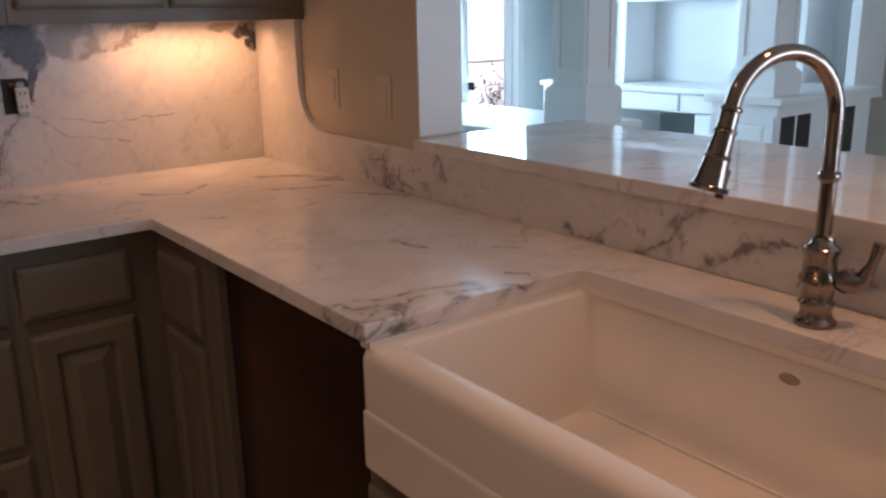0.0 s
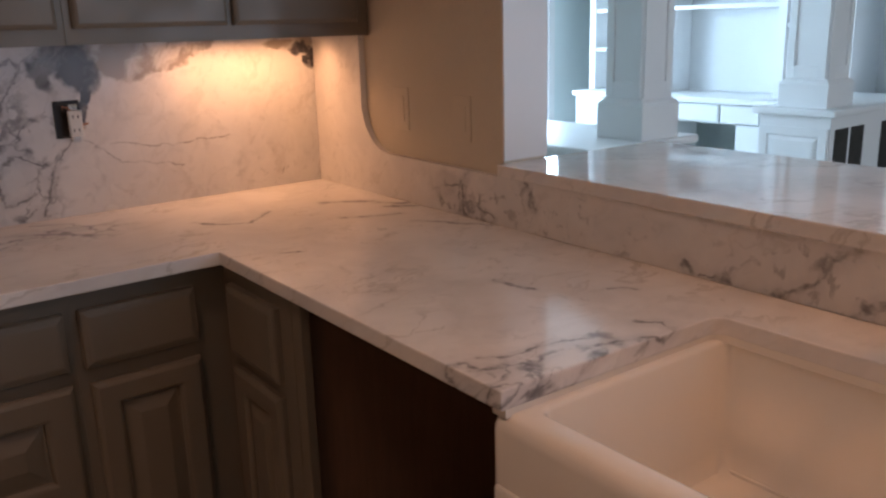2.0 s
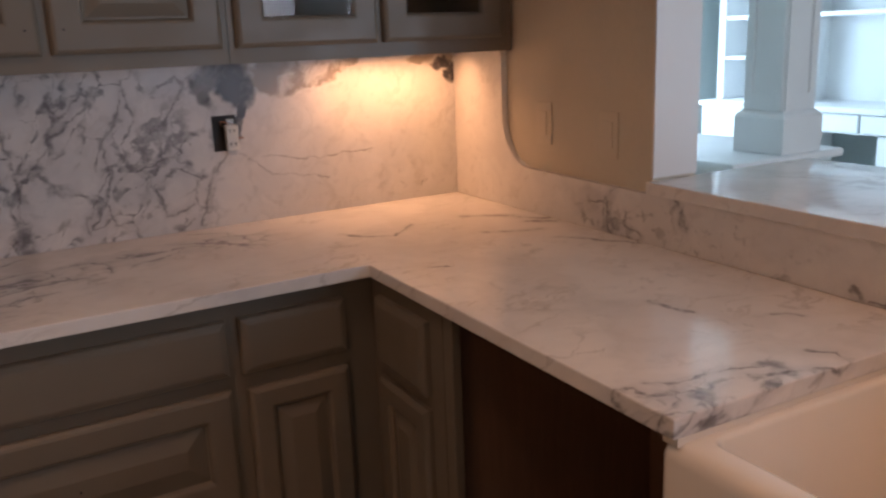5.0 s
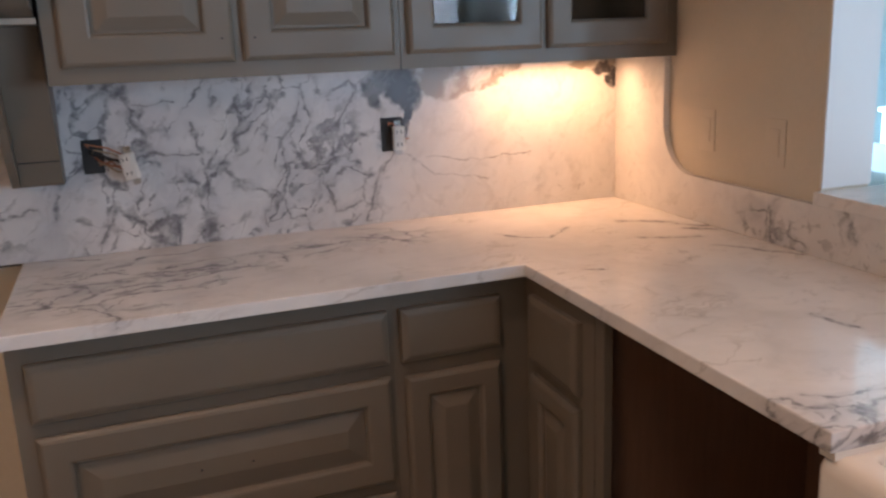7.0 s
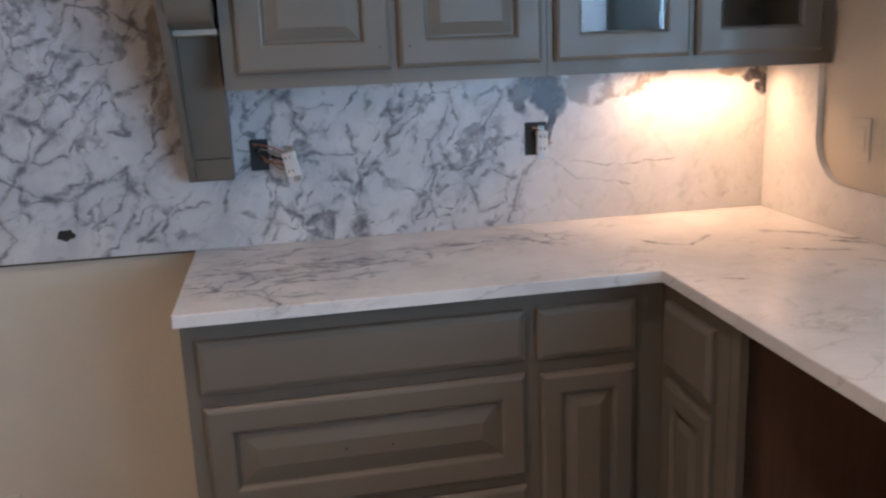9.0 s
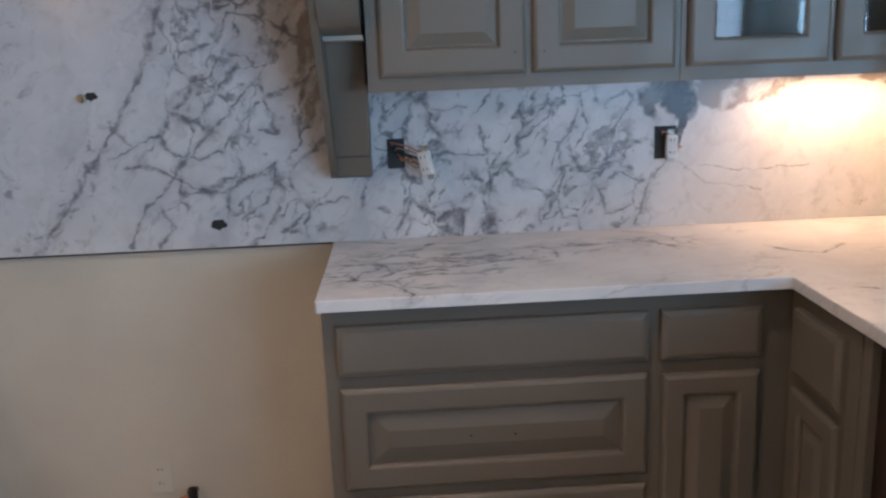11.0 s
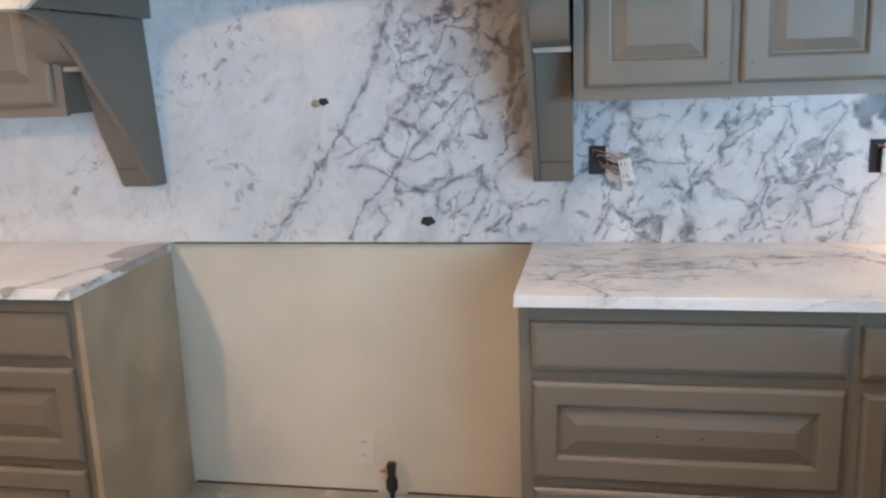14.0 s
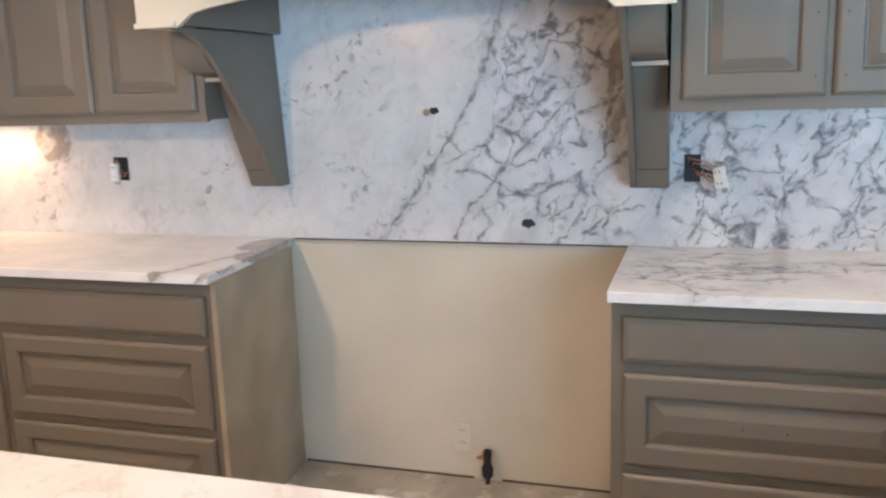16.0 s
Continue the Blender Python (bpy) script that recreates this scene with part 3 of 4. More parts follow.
def shrub(x, y, z, r, seed, label):
    """A loose bush: twigs from the ground with many small leaves."""
    rng = random.Random(seed)
    b = thing("shrub", label, "plant", "shrubs")
    bm, lf = bmesh.new(), bmesh.new()
    for k in range(14):
        a, q = rng.uniform(0, 6.28), rng.uniform(0.3, 1)
        tip = Vector((x + r * q * math.cos(a), y + r * q * math.sin(a), z + r * rng.uniform(0.9, 2.0)))
        tube(bm, [(x, y, z), ((x + tip.x) / 2, (y + tip.y) / 2, (z + tip.z) / 2 + 0.1 * r), tip], [0.012, 0.008, 0.004], 5)
        for n in range(26):
            c = tip + Vector((rng.gauss(0, 0.3), rng.gauss(0, 0.3), rng.gauss(-0.1, 0.35))) * r
            u = Vector((rng.uniform(-1, 1), rng.uniform(-1, 1), rng.uniform(-0.4, 0.8))).normalized() * 0.035
            v = u.orthogonal().normalized() * 0.016
            lf.faces.new([lf.verts.new(c - u), lf.verts.new(c + v), lf.verts.new(c + u), lf.verts.new(c - v)])
    part("twigs", bm, M_DARKWOOD, b)
    part("leaves", lf, M_LEAF, b, "grey-green leaves")
    return b


M_LEAF = paint("dusty_leaf", (0.10, 0.13, 0.07), 0.6, 0.3, 0.0, 20)
shrub(6.15, 6.6, -0.31, 0.45, 3, "grey-green shrub outside the balcony rail")
shrub(5.5, 6.7, -0.31, 0.3, 5, "low grey-green shrub outside the balcony rail")
shrub(7.2, 6.7, -0.31, 0.42, 8, "grey-green shrub outside the balcony rail")

# ---- cabinets ----
def slab_front(name, x0, x1, z0, z1, y, parent, mat):
    bm = terrace(bmesh.new(), x0, x1, z0, z1, [(0, y), (0, y - 0.013), (0.003, y - 0.0175), (0.009, y - 0.0195), (0.013, y - 0.0215), (0.018, y - 0.0225)])
    return part(name, bm, mat, parent)


def panel_front(name, x0, x1, z0, z1, y, parent, mat, stile=0.058, glazed=False, slope=0.026):
    """A framed front with a raised panel, or with a pane."""
    s = stile
    bm = bmesh.new()
    rows = []
    for inset, yy in ((0, y), (0, y - 0.011), (0.005, y - 0.017), (0.011, y - 0.020), (s - 0.011, y - 0.020), (s - 0.006, y - 0.0185), (s - 0.001, y - 0.011), (s, y)):
        a, b, c, d = x0 + inset, x1 - inset, z0 + inset, z1 - inset
        rows.append([bm.verts.new(v) for v in ((a, yy, c), (b, yy, c), (b, yy, d), (a, yy, d))])
    for p, q in zip(rows, rows[1:] + rows[:1]):
        for k in range(4):
            bm.faces.new((p[k], p[(k + 1) % 4], q[(k + 1) % 4], q[k]))
    bmesh.ops.recalc_face_normals(bm, faces=bm.faces)
    door = part(name, bm, mat, parent)
    a, b, c, d = x0 + s, x1 - s, z0 + s, z1 - s
    if glazed:
        g = part("pane", boxes((a, b, y - 0.012, y - 0.008, c, d)), M_PANE, door, "clear glass pane")
        g.visible_shadow = False
    else:
        part("panel", terrace(bmesh.new(), a, b, c, d, [(0, y - 0.001), (0, y - 0.006), (0.005, y - 0.006), (0.006 + slope, y - 0.017), (0.009 + slope, y - 0.0178)]), mat, door)
    return door


def dots(parent, rows, y):
    for x, z in rows:
        bm = bmesh.new()
        tube(bm, [(x, y - 0.0005, z), (x, y + 0.004, z)], 0.0028, 8)
        part("screw_hole", bm, M_DARK, parent)


def base_cabinet(label, x0, x1, fronts, y=-0.60, m=None, left_end=None, right_end=None, skew=0.0):
    c = thing("base_cabinet", label, "cabinet", "base cabinets", m)
    part("body", boxes((x0 + 0.001, x1 - 0.001 - skew, y + 0.02, -0.005, 0.10, 0.878)), M_CAB, c)
    # face frame: its outline with the openings closed behind the fronts
    part("face_frame", boxes((x0, x1, y, y + 0.0195, 0.10, 0.880)), M_CAB, c)
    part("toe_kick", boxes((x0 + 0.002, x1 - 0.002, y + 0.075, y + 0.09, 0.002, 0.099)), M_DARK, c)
    for kind, a, b, lo, hi in fronts:
        if kind == "slab":
            slab_front("drawer_front", a, b, lo, hi, y, c, M_CAB)
        elif kind == "drawer":
            panel_front("drawer_front", a, b, lo, hi, y, c, M_CAB, stile=0.066, slope=0.036)
        else:
            panel_front("door", a, b, lo, hi, y, c, M_CAB)
    if left_end is not None:
        part("end_panel", boxes((left_end, x0 + 0.0005, y + 0.001, -0.002, 0.004, 0.882)), M_CAB, c)
    if right_end is not None:
        part("end_panel", prism(bmesh.new(), [(x1 - skew, -0.001), (right_end - skew, -0.001), (right_end, y + 0.0005), (x1 + 0.0005, y + 0.0005), (x1 + 0.0005, y + 0.021), (x1 - skew, y + 0.021)], 0.878, Matrix.Translation((0, 0, 0.004))), M_RAWPANEL, c, "raw unpainted side panel")
    return c


c = base_cabinet("taupe base cabinet with three wide drawers", -1.742, -0.9664,
                 [("slab", -1.733, -0.982, 0.711, 0.838), ("drawer", -1.731, -0.981, 0.413, 0.678), ("drawer", -1.731, -0.981, 0.115, 0.385)], left_end=-1.765)
dots(c, [(-1.41, 0.772), (-1.30, 0.770), (-1.42, 0.545), (-1.31, 0.543), (-1.42, 0.25)], -0.620)
base_cabinet("narrow taupe base cabinet with a drawer over a door", -0.966, -0.622,
             [("slab", -0.952, -0.702, 0.709, 0.838), ("door", -0.944, -0.701, 0.115, 0.671)])
base_cabinet("taupe base cabinet with wide drawers beside the empty range space", -3.852, -3.008,
             [("slab", -3.838, -3.026, 0.703, 0.836), ("drawer", -3.838, -3.028, 0.388, 0.672), ("drawer", -3.838, -3.028, 0.115, 0.358)], right_end=-2.988, skew=0.040)
base_cabinet("taupe base cabinet at the end of the run", -4.70, -3.855,
             [("slab", -4.69, -3.872, 0.703, 0.836), ("door", -4.69, -4.29, 0.115, 0.672), ("door", -4.27, -3.872, 0.115, 0.672)])

# peninsula: fronts look towards the aisle
PEN = LEG @ pose(0, 0, 0, 0, 0, -90)  # along x here is along -y there
pen = base_cabinet("narrow taupe corner cabinet with a drawer over a door", 0.602, 0.965,
                   [("slab", 0.672, 0.912, 0.672, 0.838), ("door", 0.672, 0.912, 0.115, 0.640)], y=-0.598, m=PEN)
bay = thing("dishwasher_bay", "empty dishwasher space lined with raw brown plywood", "cabinet", m=PEN)
part("side", boxes((0.967, 0.983, -0.578, -0.03, 0.0, 0.880)), M_DARKWOOD, bay)
part("side", boxes((1.580, 1.596, -0.578, -0.03, 0.0, 0.880)), M_DARKWOOD, bay)
part("back", boxes((0.984, 1.579, -0.05, -0.03, 0.0, 0.880)), M_DARKWOOD, bay)
part("stile", boxes((0.967, 1.005, -0.598, -0.5785, 0.0, 0.880), bevel=0.0015), M_CAB, bay, "taupe painted stile")
sinkbase = thing("sink_cabinet", "taupe sink cabinet under the apron sink", "cabinet", "base cabinets", PEN)
part("body", boxes((1.598, 2.52, -0.575, -0.03, 0.10, 0.618)), M_CAB, sinkbase)
part("face_frame", boxes((1.598, 2.52, -0.598, -0.576, 0.10, 0.654), bevel=0.0015), M_CAB, sinkbase)
for a in (1.612, 2.065):
    panel_front("door", a, a + 0.44, 0.115, 0.63, -0.598, sinkbase, M_CAB)
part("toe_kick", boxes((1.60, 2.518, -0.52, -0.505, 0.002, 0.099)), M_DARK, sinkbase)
base_cabinet("taupe base cabinet beyond the sink", 2.524, 3.38, [("slab", 2.54, 3.365, 0.711, 0.838), ("door", 2.54, 2.945, 0.115, 0.671), ("door", 2.96, 3.365, 0.115, 0.671)], y=-0.598, m=PEN)


def upper_cabinet(label, x0, x1, doors, top=2.35, y=-0.315, glazed=False):
    c = thing("wall_cabinet", label, "cabinet", "wall cabinets")
    t = 0.018
    part("body", boxes((x0, x0 + t, y + 0.02, 0.018, 1.372, top), (x1 - t, x1, y + 0.02, 0.018, 1.372, top), (x0 + t, x1 - t, y + 0.02, 0.018, 1.392, 1.41),
                       (x0 + t, x1 - t, y + 0.02, 0.018, top - t, top), (x0 + t, x1 - t, 0.006, 0.018, 1.41, top - t)), M_CAB, c)
    ends = [x0] + [(a[1] + b[0]) / 2 for a, b in zip(doors, doors[1:])] + [x1]
    ff = [(x0, x1, y, y + 0.0195, 1.366, 1.425), (x0, x1, y, y + 0.0195, top - 0.05, top)]
    for k, e in enumerate(ends):
        w = 0.03 if 0 < k < len(ends) - 1 else 0.04
        a = e if k == 0 else (e - w if k == len(ends) - 1 else e - w / 2)
        ff.append((a, a + w, y + 0.0002, y + 0.0193, 1.425, top - 0.05))
    part("face_frame", boxes(*ff), M_CAB, c)
    for a, b in doors:
        panel_front("door", a, b, 1.402, top - 0.03, y, c, M_CAB, stile=0.072, glazed=glazed)
    if glazed:
        for z in (1.72, 2.03):
            part("shelf", boxes((x0 + t + 0.001, x1 - t - 0.001, y + 0.03, 0.004, z, z + 0.018)), M_CAB, c)
    return c


u = upper_cabinet("taupe wall cabinet with two raised-panel doors", -1.632, -0.822, [(-1.600, -1.227), (-1.207, -0.838)])
dots(u, [(-1.255, 1.455), (-1.255, 1.62), (-1.18, 1.455), (-1.18, 1.62)], -0.335)
upper_cabinet("taupe wall cabinet with two glass doors", -0.820, 0.0, [(-0.803, -0.430), (-0.412, -0.040)], glazed=True)
upper_cabinet("taupe wall cabinet with two raised-panel doors beside the hood", -4.02, -3.148, [(-3.997, -3.589), (-3.566, -3.176)])
upper_cabinet("taupe wall cabinet at the end of the run", -4.72, -4.022, [(-4.70, -4.385), (-4.365, -4.04)])

for x in (-0.27, -4.30):
    f = thing("under_cabinet_lamp", "small warm strip lamp under a wall cabinet", "lamp", "under-cabinet lamps")
    part("housing", boxes((x - 0.23, x + 0.23, -0.135, -0.075, 1.372, 1.391), bevel=0.003), M_WHITE_PLASTIC, f)
    part("lens", boxes((x - 0.215, x + 0.215, -0.123, -0.087, 1.3665, 1.3715)), M_LAMP, f)
# housings for the added fill cans
for cx, cy, watts, tone in FILL_CANS:
    f = thing("fill_downlight", "round recessed ceiling downlight, unseen, added as fill", "lamp", "downlights")
    bm = bmesh.new()
    lathe(bm, [(0.095, 2.588), (0.095, 2.5995)], (cx, cy, 0), 28)
    part("trim_ring", bm, M_TRIMW, f)
    bm = bmesh.new()
    lathe(bm, [(0.07, 2.5865), (0.07, 2.5878)], (cx, cy, 0), 28)
    part("lens", bm, M_LAMP, f)

px_, py_, pz_ = PENDANT
pend = thing("pendant_lamp", "small dark metal pendant lamp over the island", "lamp")
bm = bmesh.new()
lathe(bm, [(0.095, pz_ + 0.035), (0.098, pz_ + 0.037), (0.085, pz_ + 0.085), (0.05, pz_ + 0.125), (0.022, pz_ + 0.145), (0.018, pz_ + 0.18), (0.006, pz_ + 0.19)], (px_, py_, 0), 28)
part("shade", bm, M_BLACK, pend, "dark metal dome shade", soft=True)
bm = bmesh.new()
lathe(bm, [(0.07, pz_ + 0.0335), (0.07, pz_ + 0.0345)], (px_, py_, 0), 24)
part("lens", bm, M_LAMP, pend, "glowing warm lens")
bm = bmesh.new()
lathe(bm, [(0.004, pz_ + 0.185), (0.004, 2.585)], (px_, py_, 0), 8)
part("cord", bm, M_BLACK, pend)
bm = bmesh.new()
lathe(bm, [(0.02, 2.575), (0.05, 2.585), (0.055, 2.5995)], (px_, py_, 0), 20)
part("canopy", bm, M_BLACK, pend, soft=True)

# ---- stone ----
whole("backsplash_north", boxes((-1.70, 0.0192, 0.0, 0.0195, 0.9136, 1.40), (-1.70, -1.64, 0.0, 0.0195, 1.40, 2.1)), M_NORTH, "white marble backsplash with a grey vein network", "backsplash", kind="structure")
whole("backsplash_range", boxes((-4.75, -1.7002, 0.0, 0.0195, 0.9136, 1.40), (-3.14, -1.7002, 0.0, 0.0195, 1.40, 2.1)), M_RANGE, "white marble slab with diagonal grey veins behind the range", "backsplash", kind="structure")
arc = [(-0.278, 1.395)] + [(-0.278 - 0.14 * (1 - math.cos(a)), 1.177 - 0.14 * math.sin(a)) for a in [radians(q) for q in range(0, 91, 9)]]
outline = [(-0.0005, 0.9136), (-0.0005, 1.395)] + arc + [(-0.894, 1.032), (-3.4, 1.032), (-3.4, 0.9136)]
# drawn in (y, z), set up as a sheet 2 cm thick
bm = prism(bmesh.new(), outline, 0.0195, Matrix(((0, 0, 1, 0.0), (1, 0, 0, 0), (0, 1, 0, 0), (0, 0, 0, 1))))
whole("backsplash_side", bm, M_SIDE, "white marble side splash sweeping down in a curve", "backsplash", m=LEG, kind="structure")


def leg_point(x, y):
    v = LEG @ Vector((x, y, 0))
    return v.x, v.y


# the L-shaped worktop with the sink's cut-out
SY0, SY1, SX = -1.640, -2.470, -0.155  # sink's ends along the leg and the strip behind it
rr = 0.026
cut = [(-0.622, SY0), (SX - rr, SY0)] + [(SX - rr + rr * math.sin(a), SY0 - rr + rr * math.cos(a)) for a in [radians(q) for q in range(15, 90, 15)]] + [(SX, SY0 - rr), (SX, SY1 + rr)]
cut += [(SX - rr + rr * math.cos(a), SY1 + rr - rr * math.sin(a)) for a in [radians(q) for q in range(15, 90, 15)]] + [(SX - rr, SY1), (-0.622, SY1)]
pts = [(-1.772, -0.0005), (-0.0005, -0.0005), leg_point(-0.0005, -3.4), leg_point(-0.622, -3.4)] + [leg_point(*q) for q in cut[::-1]] + [(-0.650, -0.650), (-1.772, -0.650)]
bm = prism(bmesh.new(), pts[::-1], 0.030, Matrix.Translation((0, 0, 0.884)), 0.003)
whole("worktop", bm, M_COUNTER, "polished white marble L-shaped worktop with grey veins", "worktop")
whole("worktop", prism(bmesh.new(), [(-4.72, -0.650), (-2.982, -0.650), (-3.020, -0.0005), (-4.72, -0.0005)], 0.030, Matrix.Translation((0, 0, 0.884)), 0.003), M_LEFT, "polished white marble worktop with a dark corner vein", "worktop")
bar = [(-0.004, -0.897), (0.56, -0.897), (0.56, -3.38), (-0.032, -3.38), (-0.024, -2.2)]
whole("bar_top", prism(bmesh.new(), bar[::-1], 0.030, Matrix.Translation((0, 0, 1.0325)), 0.003), M_BAR, "polished white marble raised bar top", "worktop", m=LEG)

isl = thing("island", "kitchen island with a pale marble top", "island")
part("body", boxes((-3.35, -1.90, -2.85, -1.90, 0.002, 0.883), bevel=0.002), M_CAB, isl, "taupe painted body")
part("top", boxes((-3.40, -1.80, -2.95, -1.850, 0.884, 0.914), bevel=0.003), M_ISLAND, isl, "pale speckled marble top")


# ---- apron sink ----
def rounded(x0, x1, y0, y1, r, n=6):
    out = []
    for cx, cy, a0 in ((x1 - r, y1 - r, 0), (x0 + r, y1 - r, 90), (x0 + r, y0 + r, 180), (x1 - r, y0 + r, 270)):
        out += [(cx + r * math.cos(radians(a0 + 90 * k / n)), cy + r * math.sin(radians(a0 + 90 * k / n))) for k in range(n + 1)]
    return out


def loops_mesh(bm, loops, cap_first=True, cap_last=True):
    rows = [[bm.verts.new(p) for p in l] for l in loops]
    n = len(rows[0])
    for a, b in zip(rows, rows[1:]):
        for k in range(n):
            bm.faces.new((a[k], a[(k + 1) % n], b[(k + 1) % n], b[k]))
    if cap_first:
        bm.faces.new(rows[0][::-1])
    if cap_last:
        bm.faces.new(rows[-1])
    bmesh.ops.recalc_face_normals(bm, faces=bm.faces)
    return bm


sink = thing("apron_sink", "white fireclay apron-front farmhouse sink", "sink", m=LEG)
ox0, ox1, oy0, oy1 = -0.616, -0.12, -2.512, -1.600
ix0, ix1, iy0, iy1 = -0.562, -0.144, -2.456, -1.654
zt, zb = 0.874, 0.645
loops = []
for d, z, r in ((0.05, 0.622, 0.03), (0.046, 0.655, 0.03), (0.006, 0.660, 0.03), (0, 0.676, 0.03), (0, zt - 0.024, 0.03), (0.003, zt - 0.012, 0.03), (0.009, zt - 0.004, 0.028), (0.018, zt, 0.026)):
    loops.append([(x, y, z) for x, y in rounded(ox0 + d, ox1 - d, oy0 + d, oy1 - d, r)])
for d, z, r in ((-0.008, zt, 0.024), (-0.003, zt - 0.002, 0.022), (0, zt - 0.007, 0.020), (0.012, zb + 0.040, 0.022), (0.015, zb + 0.016, 0.024), (0.021, zb + 0.005, 0.028), (0.034, zb + 0.001, 0.032), (0.055, zb, 0.038)):
    loops.append([(x, y, z) for x, y in rounded(ix0 + d, ix1 - d, iy0 + d, iy1 - d, r)])
part("basin", loops_mesh(bmesh.new(), loops), M_SINK, sink, soft=True)
part("apron", boxes((ox0 - 0.006, ox0 + 0.006, oy0 + 0.022, oy1 - 0.022, 0.668, 0.768), bevel=0.0048), M_SINK, sink)
seal = [(-0.612, SY0 + 0.002)] + [(x + 0.002, y + (0.002 if y > -2 else -0.002)) for x, y in cut[1:-1]] + [(-0.612, SY1 - 0.002), (-0.612, SY1 - 0.03), (SX + 0.03, SY1 - 0.03), (SX + 0.03, SY0 + 0.03), (-0.612, SY0 + 0.03)]
part("caulk", prism(bmesh.new(), seal, 0.0138, Matrix.Translation((0, 0, zt - 0.004)), 0), M_SINK, sink)
bm = bmesh.new()
lathe(bm, [(0.045, 0.0), (0.045, 0.003), (0.036, 0.004), (0.034, 0.001)], (-0.30, -2.30, zb + 0.0005), 28)
part("drain", bm, M_STEEL, sink, "steel drain", soft=True)
bm = bmesh.new()
tube(bm, [(ix1 - 0.003, -2.06, 0.835), (ix1 + 0.004, -2.06, 0.835)], 0.017, 20)
bmesh.ops.scale(bm, vec=(1, 1, 0.5), space=Matrix.Translation((0, 0, -0.835)), verts=bm.verts)
part("overflow", bm, M_RAWPANEL, sink, "brownish oval overflow hole")

# ---- faucet ----
fa = thing("faucet", "tall polished nickel pull-down kitchen faucet", "faucet", m=LEG)
FX, FY = -0.102, -2.066
bm = bmesh.new()
lathe(bm, [(0.030, 0), (0.030, 0.006), (0.026, 0.010), (0.022, 0.020), (0.024, 0.028), (0.026, 0.034), (0.022, 0.040), (0.023, 0.060), (0.028, 0.066), (0.028, 0.074), (0.024, 0.080), (0.023, 0.105), (0.026, 0.110), (0.026, 0.117), (0.017, 0.125), (0.015, 0.135)], (FX, FY, 0.9145), 32)
part("base", bm, M_CHROME, fa, soft=True)
R = 0.0875
path = [(FX, FY, 1.04 + 0.012 * k) for k in range(15)]
zc = 1.2225
ux, uy = -0.95, 0.313  # the way the spout swings
for q in range(0, 169, 6):
    a = radians(q)
    path.append((FX + ux * R * (1 - math.cos(a)), FY + uy * R * (1 - math.cos(a)), zc + R * math.sin(a)))
bm = bmesh.new()
tube(bm, path, 0.0115, 20)
part("neck", bm, M_CHROME, fa, soft=True)
e, e0 = Vector(path[-1]), Vector(path[-2])
d = (e - e0).normalized()
bm = bmesh.new()
head = [(q * 0.76, r) for q, r in [(-0.004, 0.012), (0.0, 0.015), (0.005, 0.015), (0.007, 0.0125), (0.036, 0.0135), (0.038, 0.016), (0.043, 0.016), (0.045, 0.0145), (0.082, 0.0165), (0.084, 0.0185), (0.089, 0.0185), (0.091, 0.0175), (0.122, 0.0205), (0.137, 0.023), (0.139, 0.0265), (0.146, 0.0265), (0.148, 0.024)]]
tube(bm, [e + d * q for q, r in head], [r for q, r in head], 24)
part("spray_head", bm, M_CHROME, fa, soft=True)
bm = bmesh.new()
n_side = Vector((-uy, ux, 0)).normalized()
b0 = e + d * 0.105 - Vector((ux, uy, 0)).normalized() * 0.021
tube(bm, [b0 - d * 0.02, b0 + d * 0.02], 0.006, 10)
part("spray_button", bm, M_BLACK, fa, "black rubber button", soft=True)
bm = bmesh.new()
tube(bm, [(FX, FY, 1.128), (FX, FY, 1.132), (FX, FY, 1.140), (FX, FY, 1.144)], [0.0125, 0.0155, 0.0155, 0.0125], 20)
part("collar", bm, M_CHROME, fa, soft=True)
bm = bmesh.new()
hp = Vector((FX, FY, 0.985))
tube(bm, [hp, hp + Vector((0.008, -0.022, 0)), hp + Vector((0.011, -0.032, 0.0)), hp + Vector((0.018, -0.045, 0.002)), hp + Vector((0.022, -0.055, 0.006)), hp + Vector((0.026, -0.062, 0.03)), hp + Vector((0.03, -0.068, 0.06))], [0.012, 0.013, 0.019, 0.019, 0.013, 0.007, 0.009], 16)
part("lever", bm, M_CHROME, fa, soft=True)

# ---- hood and its brackets ----
hood = thing("range_hood", "cream and taupe mantel hood with an arched front", "hood")
HX0, HX1 = -3.165, -1.615
front = [(HX0, 2.45), (HX0, 1.660), (-3.03, 1.655)]
front += [(-3.03 + (1.27) * k / 24, 1.655 + 0.085 * math.sin(math.pi * k / 24) ** 0.4) for k in range(1, 24)]
front += [(-1.76, 1.645), (HX1, 1.645), (HX1, 2.45)]
PLACE_XZ = lambda y: Matrix(((1, 0, 0, 0), (0, 0, 1, y), (0, 1, 0, 0), (0, 0, 0, 1)))
part("front", prism(bmesh.new(), front, 0.02, PLACE_XZ(-0.62)), M_CREAM, hood, "cream front board with an arched lower edge")
for a, b, z in ((HX0 - 0.006, -3.03, 1.656), (-1.76, HX1 + 0.006, 1.642)):
    part("bottom_trim", boxes((a, b, -0.628, -0.6205, z, z + 0.016), bevel=0.002), M_CREAM, hood)
part("side", boxes((HX0, HX0 + 0.02, -0.599, -0.337, 1.66, 2.45)), M_CREAM, hood)
part("side", boxes((HX1 - 0.02, HX1, -0.599, -0.337, 1.66, 2.45)), M_CREAM, hood)
